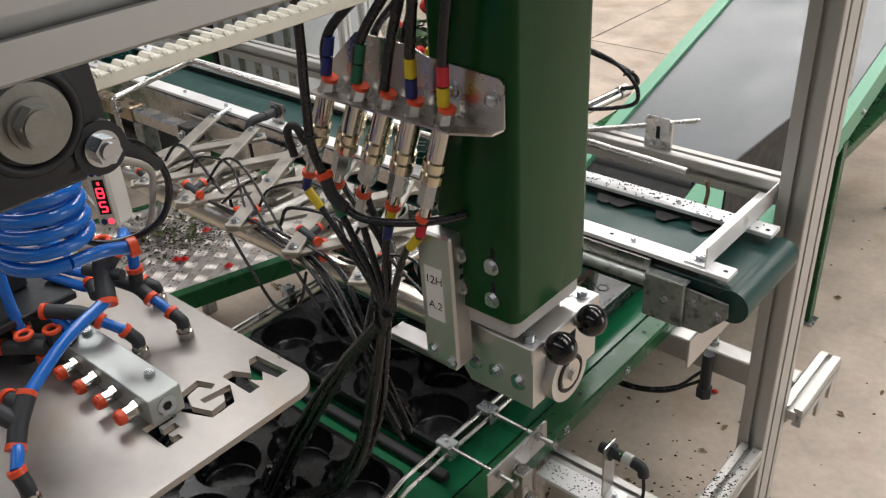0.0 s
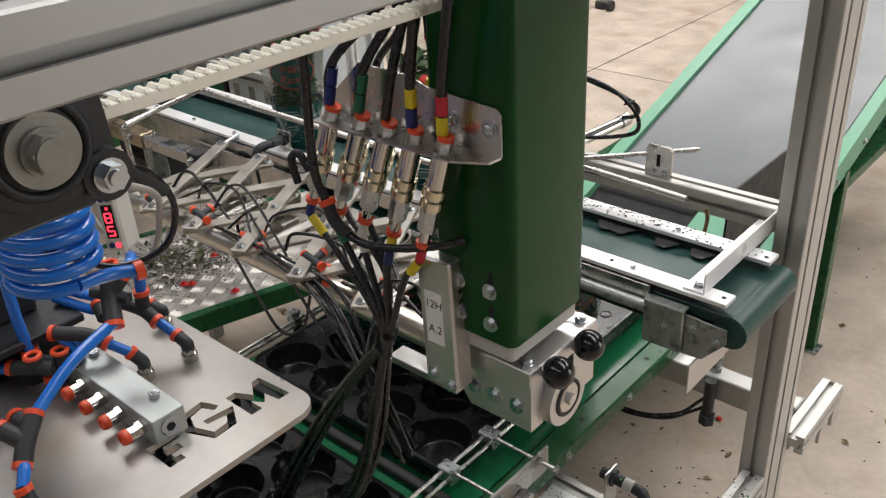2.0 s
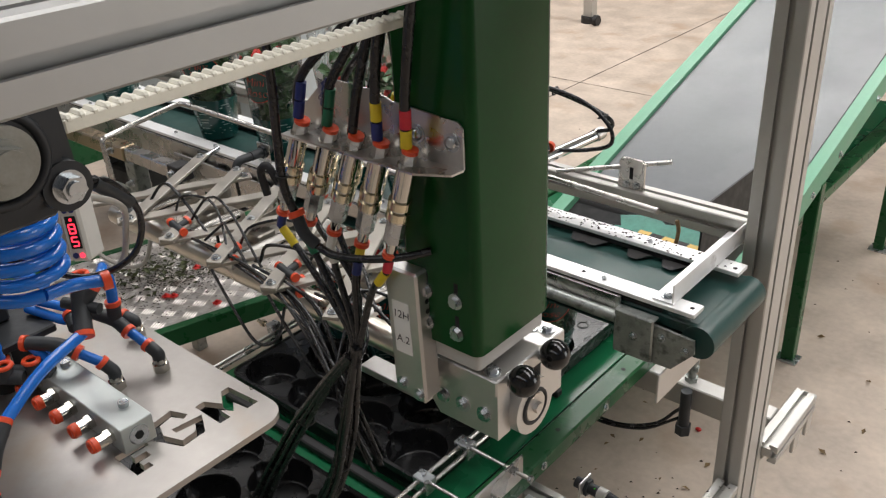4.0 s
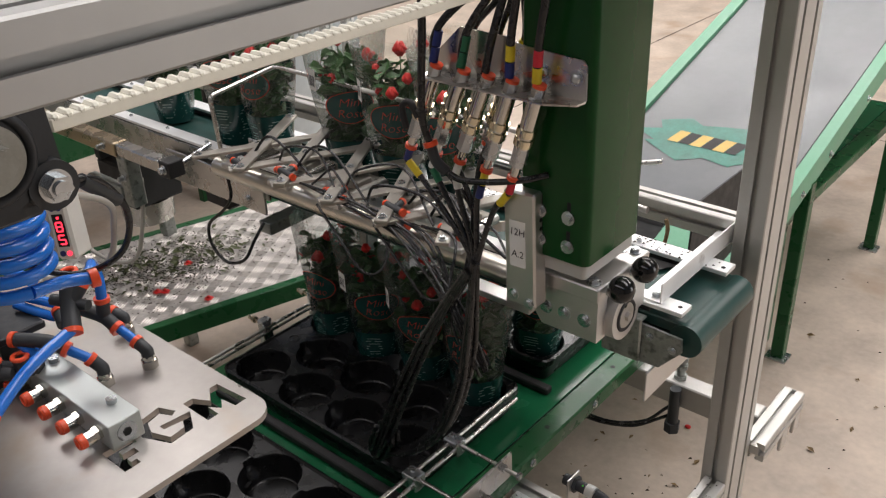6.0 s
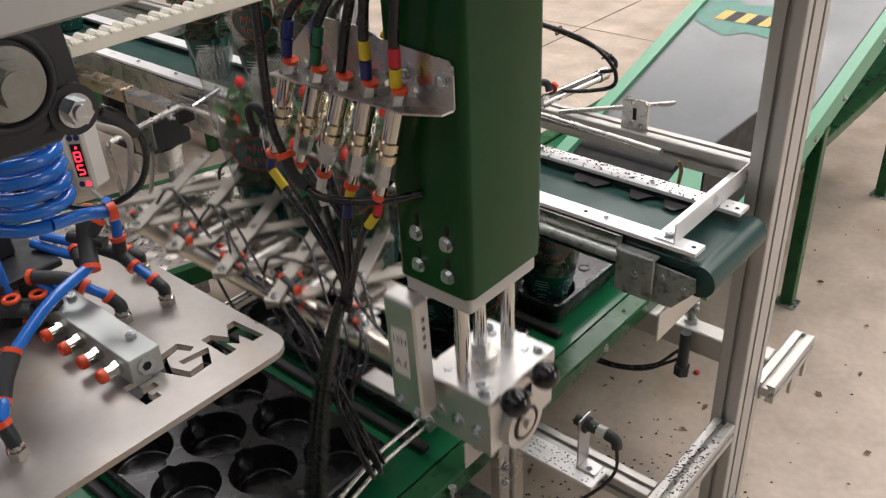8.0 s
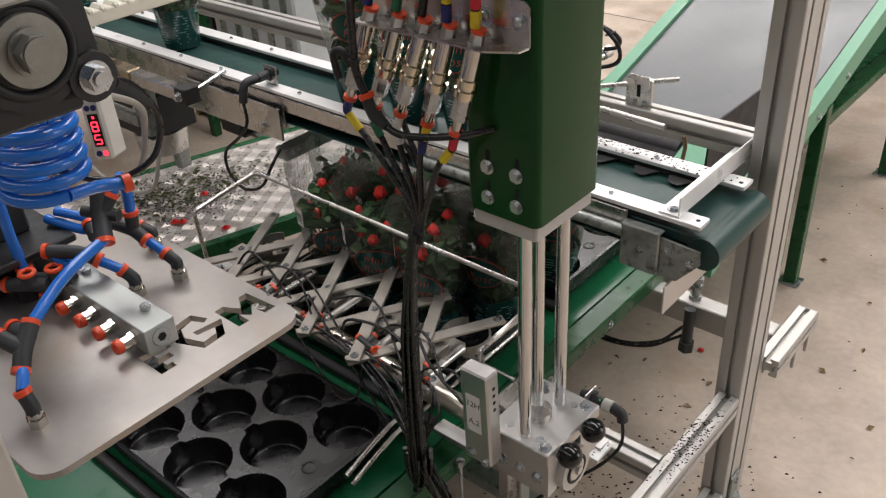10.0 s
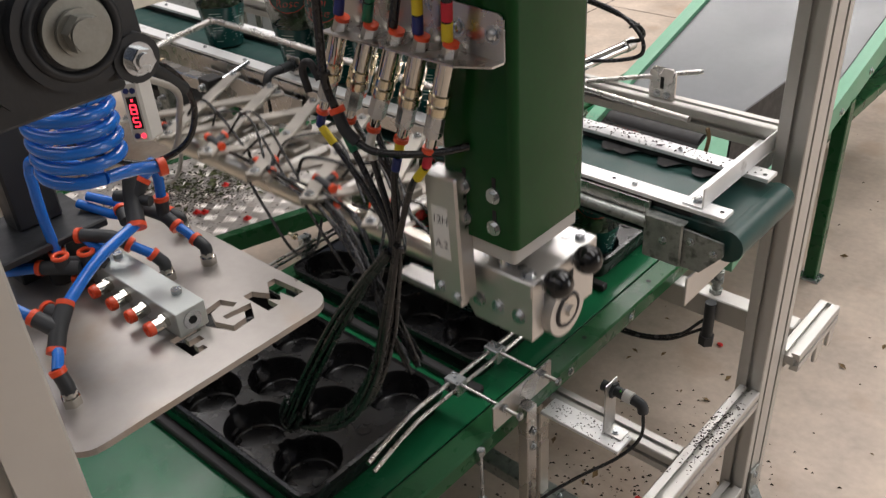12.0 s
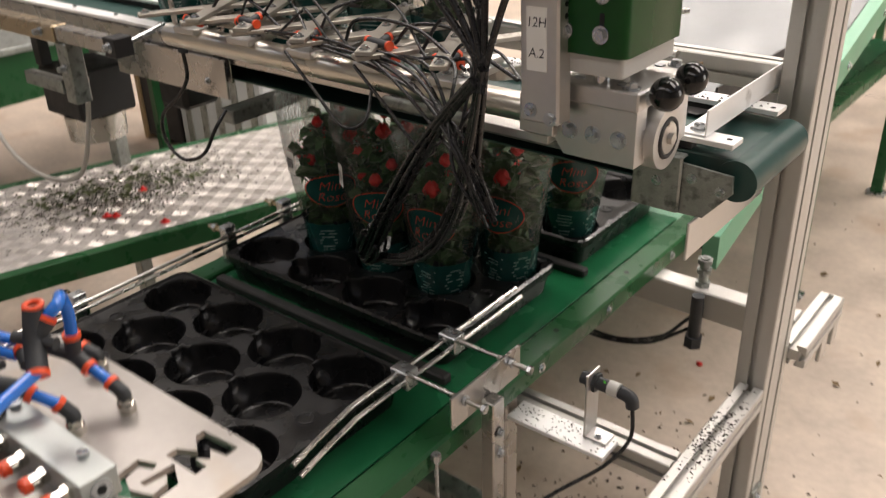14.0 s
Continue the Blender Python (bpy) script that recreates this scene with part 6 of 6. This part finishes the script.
    hose([(-0.505, -0.862, z + 0.046), (-0.506, -0.864, z + 0.10), (-0.506, -0.862, z + 0.16)], 0.0066), collar((-0.505, -0.862, z + 0.048), (0, 0, 1), 0.0105), body([(-0.505, -0.862, z + 0.040), (-0.50, -0.862, z + 0.022)])
    hose([(-0.506, -0.862, z + 0.16), (-0.495, -0.858, z + 0.178), (-0.44, -0.84, z + 0.182), (-0.38, -0.835, z + 0.185)], 0.0066)
    up = Shape().box((-0.600, -0.90, z), (-0.545, -0.80, z + 0.055), 0.002).box((-0.62, -0.93, z + 0.055), (-0.50, -0.79, z + 0.066), 0.002)
    part("lift_bracket", up, CAST, p, "dark grey lifting bracket")
    part("lift_arm", Shape().box((-0.595, -0.88, z + 0.066), (-0.555, -0.82, z + 0.42), 0.003), CAST, p)
    part("spring_mount", Shape().cyl((-0.52, -0.86, z + 0.0), (-0.52, -0.86, z + 0.06), 0.015, 16), RUBBER, p)
    return p


VAC = vacuum_plate()


# ---- far background and floor litter ----
def background():
    b = thing("metal_bin", (-2.5, 1.25, 0), "grey galvanised sheet bin standing behind the conveyor", "bin")
    part("body", Shape().box((-2.85, 1.05, 0), (-2.28, 1.5, 0.95), 0.01), mat("blue grey sheet steel", (0.55, 0.60, 0.62), 0.45, 0.3, 0.1, 6), b)
    r = Shape()
    for i in range(5):
        r.box((-2.80 + 0.11 * i, 1.043, 0.03), (-2.76 + 0.11 * i, 1.05, 0.92), 0.002)
    part("rib", r, GALV, b)
    for x in (-2.05, -1.93):
        t = thing("frame_post", (x, 1.1, 0), "pale aluminium post standing behind the conveyor", "post", "rear posts")
        part("profile", Shape().extrusion((x - 0.02, 1.08, 0.0), (x + 0.02, 1.12, 2.3), 2), BAR, t)
        part("base_plate", Shape().box((x - 0.04, 1.06, 0), (x + 0.04, 1.14, 0.006), 0.001), ZINC, t)
    k = thing("black_cabinet", (-3.0, 1.3, 0), "matt black cabinet standing beside the grey bin", "cabinet")
    part("body", Shape().box((-3.14, 1.06, 0.02), (-2.88, 1.5, 0.93), 0.006), RUBBER, k)
    part("edge_strip", Shape().box((-3.165, 1.05, 0.0), (-3.142, 1.5, 0.95), 0.003), mat("pale plywood", (0.42, 0.30, 0.16), 0.6), k, "pale plywood side")
    g = thing("green_bench", (-2.85, 0.3, 0), "dark green painted steel bench on box legs", "bench")
    part("apron", Shape().box((-2.85, -0.9, 0.42), (-2.81, 1.0, 0.60), 0.003), GREENF, g)
    part("top", Shape().box((-3.5, -0.9, 0.602), (-2.79, 1.0, 0.625), 0.003), GALV, g, "grey sheet steel top")
    for y in (-0.86, 0.96):
        for x in (-2.87, -3.46):
            part("leg", Shape().box((x - 0.02, y - 0.02, 0), (x + 0.016, y + 0.02, 0.602 if x < -3 else 0.42), 0.002), GREENF, g)
    m = thing("distant_machine", (-3.18, 4.86, 0), "dark foot of another machine standing on concrete", "machine")
    part("leg", Shape().box((-3.26, 4.83, 0.05), (-3.18, 4.91, 1.2), 0.004), ANOD, m)
    part("foot", Shape().cyl((-3.22, 4.87, 0), (-3.22, 4.87, 0.05), 0.07, 14), RUBBER, m)
    part("caster", Shape().cyl((-3.14, 4.80, 0.04), (-3.10, 4.80, 0.04), 0.04, 14), RUBBER, m)
    rng = random.Random(9)
    s, l = Shape(), Shape()
    for i in range(1500):
        k = rng.random()
        if k < 0.8:
            x, y = rng.gauss(-0.18, 0.16), rng.gauss(-0.08, 0.30)
        else:
            x, y = rng.uniform(-2.0, 1.2), rng.uniform(-0.8, 3.0)
        d = rng.uniform(0.0015, 0.006)
        c = Vector((x, y, 0.001))
        s.add([c + Vector((d * a * rng.uniform(0.6, 1.3), d * b * rng.uniform(0.6, 1.3), e * d)) for a, b, e in ((1, 0.2, 0), (-0.4, 1, 0), (-0.8, -0.7, 0), (0.1, 0, 0.8))], [(0, 1, 3), (1, 2, 3), (2, 0, 3)])
    for i in range(60):
        x, y = rng.gauss(-0.1, 0.35), rng.gauss(0.3, 0.6)
        m2 = Matrix.Translation((x, y, 0.005)) @ Euler((rng.uniform(-0.4, 0.4), rng.uniform(-0.4, 0.4), rng.uniform(0, 6.3))).to_matrix().to_4x4()
        q = rng.uniform(0.4, 1.0)
        l.add([(0, -0.015 * q, 0), (0.008 * q, 0, 0.003), (0, 0.015 * q, 0), (-0.008 * q, 0, 0.003)], [(0, 1, 2), (0, 2, 3)], False, m2)
    for i in range(240):
        y = rng.gauss(0.06, 0.06)
        x = rng.uniform(-0.022, 0.019)
        d = rng.uniform(0.001, 0.0032)
        c = Vector((x, y, 0.4302))
        s.add([c + Vector((d * a, d * b, e * d)) for a, b, e in ((1, 0.2, 0), (-0.4, 1, 0), (-0.8, -0.7, 0), (0.1, 0, 0.9))], [(0, 1, 3), (1, 2, 3), (2, 0, 3)])
    for i in range(270):
        x, y = rng.uniform(-0.6, -0.02), rng.uniform(0.128, 0.166)
        d = rng.uniform(0.0008, 0.0030)
        c = Vector((x, y, 0.9682))
        s.add([c + Vector((d * a, d * b, e * d)) for a, b, e in ((1, 0.2, 0), (-0.4, 1, 0), (-0.8, -0.7, 0), (0.1, 0, 0.9))], [(0, 1, 3), (1, 2, 3), (2, 0, 3)])
    for i in range(110):
        x, y = rng.uniform(-0.30, -0.12), rng.uniform(-0.114, -0.063)
        d = rng.uniform(0.0008, 0.0024)
        c = Vector((x, y, 0.4392))
        s.add([c + Vector((d * a, d * b, e * d)) for a, b, e in ((1, 0.2, 0), (-0.4, 1, 0), (-0.8, -0.7, 0), (0.1, 0, 0.9))], [(0, 1, 3), (1, 2, 3), (2, 0, 3)])
    for i in range(60):
        x, y, d = rng.gauss(-0.16, 0.13), rng.gauss(-0.06, 0.26), rng.uniform(0.003, 0.008)
        n = 9
        s.add([(x, y, 0.0022)] + [(x + d * rng.uniform(0.5, 1.2) * math.cos(6.2832 * k / n), y + d * rng.uniform(0.5, 1.2) * math.sin(6.2832 * k / n), 0.0006) for k in range(n)], [(0, 1 + k, 1 + (k + 1) % n) for k in range(n)])
    solo("soil_crumbs", s, SOIL, "dark soil crumbs scattered on the floor and rails", "debris", kind="stuff")
    solo("dry_leaves", l, mat("dry leaf", (0.16, 0.10, 0.04), 0.7, 0, 0.4, 60), "dry brown leaves scattered on the concrete floor", "debris", kind="stuff")
    for x, y in ((-0.20, 0.16), (0.05, 0.14), (-0.32, 0.83)):
        solo("petal", Shape().ball((x, y, 0.006), 0.010, 8, 5, (1, 0.8, 0.5)), ROSE, "fallen red petal on the concrete floor", "petal", "fallen petals")
    solo("dry_stalk", Shape().tube([(-0.145, 0.185, 0.955), (-0.142, 0.186, 0.985), (-0.146, 0.184, 1.005)], 0.004, 6, 3), mat("dry leaf", (0, 0, 0)), "dry brown stalk standing beside the bar", "stalk")


background()

# ---- movement ----
SLIDE = [(0, 0), (3.7, 0), (4.3, 0.0), (4.8, 0.10), (5.3, 0.255), (5.8, 0.270), (6.3, 0.270), (6.5, 0.265), (6.7, 0.252), (7.0, 0.193), (7.2, 0.135), (7.5, 0.011), (7.7, -0.018), (8.0, -0.023), (8.3, -0.023), (9.0, 0.03), (9.6, 0.10), (10.1, 0.10), (10.5, 0.072), (10.8, 0.012), (11.0, -0.001), (11.5, -0.002), (12.5, -0.001), (12.7, 0.004), (13.0, 0.035), (13.2, 0.093), (13.5, 0.193), (13.75, 0.245), (14.0, 0.267)]
DROP = [(0, 0), (7.6, 0), (7.7, -0.006), (7.8, -0.03), (7.9, -0.075), (8.0, -0.127), (8.1, -0.172), (8.2, -0.214), (8.5, -0.33), (8.8, -0.378), (10.3, -0.380), (11.1, -0.380), (11.3, -0.345), (11.5, -0.260), (11.6, -0.210), (11.8, -0.108), (11.9, -0.055), (12.0, -0.014), (12.15, 0), (14, 0)]
INDEX = [(0, 0), (11.1, 0), (11.3, 0.012), (11.5, 0.040), (11.8, 0.068), (12.0, 0.080), (12.3, 0.096), (12.5, 0.105), (12.8, 0.112), (14, 0.114)]
SWING = [(0, 0), (13.0, 0), (14.0, 1)]
SINK = [(0, 0), (13.0, 0), (13.2, -0.026), (13.5, -0.132), (13.6, -0.160), (14.0, -0.305)]


def value(keys, t):
    if t <= keys[0][0]:
        return keys[0][1]
    for (a, p), (b, q) in zip(keys, keys[1:]):
        if t <= b:
            u = (t - a) / (b - a)
            return p + (q - p) * u
    return keys[-1][1]


def motions():
    times = sorted({t for t, _ in SLIDE} | {t for t, _ in DROP})
    walk(COLUMN, [(t, Matrix.Translation(COL + Vector((0, value(SLIDE, t), 0)))) for t, _ in SLIDE])
    walk(GRIP, [(t, Matrix.Translation(HEAD + Vector((0, value(SLIDE, t), value(DROP, t))))) for t in times])
    both = [(t, bundle_poses(value(SLIDE, t), value(DROP, t), value(SWING, t))) for t in times]
    walk(HANG, [(t, m[0]) for t, m in both])
    walk(RISE, [(t, m[1]) for t, m in both])
    walk(VAC, [(t, Matrix.Translation(PLATE_O + Vector((0, 0, z)))) for t, z in SINK])
    for ob, y in CLEATS:
        walk(ob, [(t, Matrix.Translation((-0.68, y + d, BELT_Z))) for t, d in INDEX])
    for ob, y in TRAYS:
        walk(ob, [(t, Matrix.Translation((-0.705, y + 0.19 + d, BELT_Z + 0.001))) for t, d in INDEX])
    for ob, (x, y, z, turn) in PLANTS["standing"] + PLANTS["far"]:
        walk(ob, [(t, pose(x, y + d, z, 0, 0, turn)) for t, d in INDEX])
    for (ob, (x, y, z, turn)), wait in zip(PLANTS["lifted"], (0.0, 0.0, 1.0)):
        rows = []
        if wait == 0.0:
            rows.append((0, pose(x, y, z, 0, 0, turn)))
        else:
            reach = 1.0 + (x + 1.61) / 0.284
            rows += [(0, pose(-1.61 - 0.284, y, z, 0, 0, turn)), (reach, pose(x, y, z, 0, 0, turn)), (reach + 0.2, pose(x, y, z, 0, 0, turn))]
        for t, d in SLIDE:
            if 6.3 <= t <= 8.2:
                rows.append((t, pose(x, y + d - 0.270, z + (0.006 if t > 6.6 else 0) + value(DROP, t), 0, 0, turn)))
        y2 = -0.261 + 0.179
        rows += [(8.5, pose(x, -0.218, LIFT + 0.12, 0, 0, turn)), (8.9, pose(x, -0.18, LIFT + 0.064, 0, 0, turn)), (9.5, pose(x, y2, LIFT + 0.05, 0, 0, turn)), (9.9, pose(x, y2, LIFT, 0, 0, turn))]
        rows += [(t, pose(x, y2 + d, LIFT, 0, 0, turn)) for t, d in INDEX if t >= 11.1]
        walk(ob, rows)
    # queue: time and place of the stops on the upper belt
    plans = [
        [(0, -2.25), (1.5, -1.834), (3.0, -1.414), (4.1, -1.12), (6.9, -1.12), (8.0, -1.00), (9.0, -0.72), (10.0, -0.56), (14, -0.56)],
        [(0, -2.55), (3.0, -1.74), (4.7, -1.26), (6.9, -1.26), (8.2, -1.14), (9.3, -0.86), (10.0, -0.712), (14, -0.712)],
        [(0, -2.75), (3.0, -2.10), (5.8, -1.53), (6.2, -1.52), (7.2, -1.41), (8.2, -1.385), (9.3, -1.06), (10.2, -0.865), (14, -0.865)],
        [(0, -2.95), (6.0, -2.35), (9.5, -1.75), (10.5, -1.36), (11.0, -1.20), (11.5, -1.09), (12.2, -1.01), (14, -1.01)],
        [(0, -3.0), (6.0, -2.60), (10.3, -1.95), (11.0, -1.45), (11.5, -1.27), (11.8, -1.178), (12.2, -1.15), (14, -1.15)],
        [(0, -3.1), (8.0, -2.90), (10.5, -2.0), (11.5, -1.60), (11.8, -1.53), (12.6, -1.31), (14, -1.30)],
    ]
    for (ob, (x, y, z, turn)), plan in zip(PLANTS["queue"], plans):
        walk(ob, [(t, pose(px, y, z, 0, 0, turn)) for t, px in plan])
    walk(PATCH, [(0, pose(PATCH_O[0] + 0.108, 0.76, incline(0.76), PATCH_A, 0, 0))] + [(t, pose(PATCH_O[0] - 0.036 * (t - 6), PATCH_O[1] + 0.182 * (t - 6), incline(PATCH_O[1] + 0.182 * (t - 6)), PATCH_A, 0, 0)) for t in (3, 6, 8, 11, 14)])


motions()
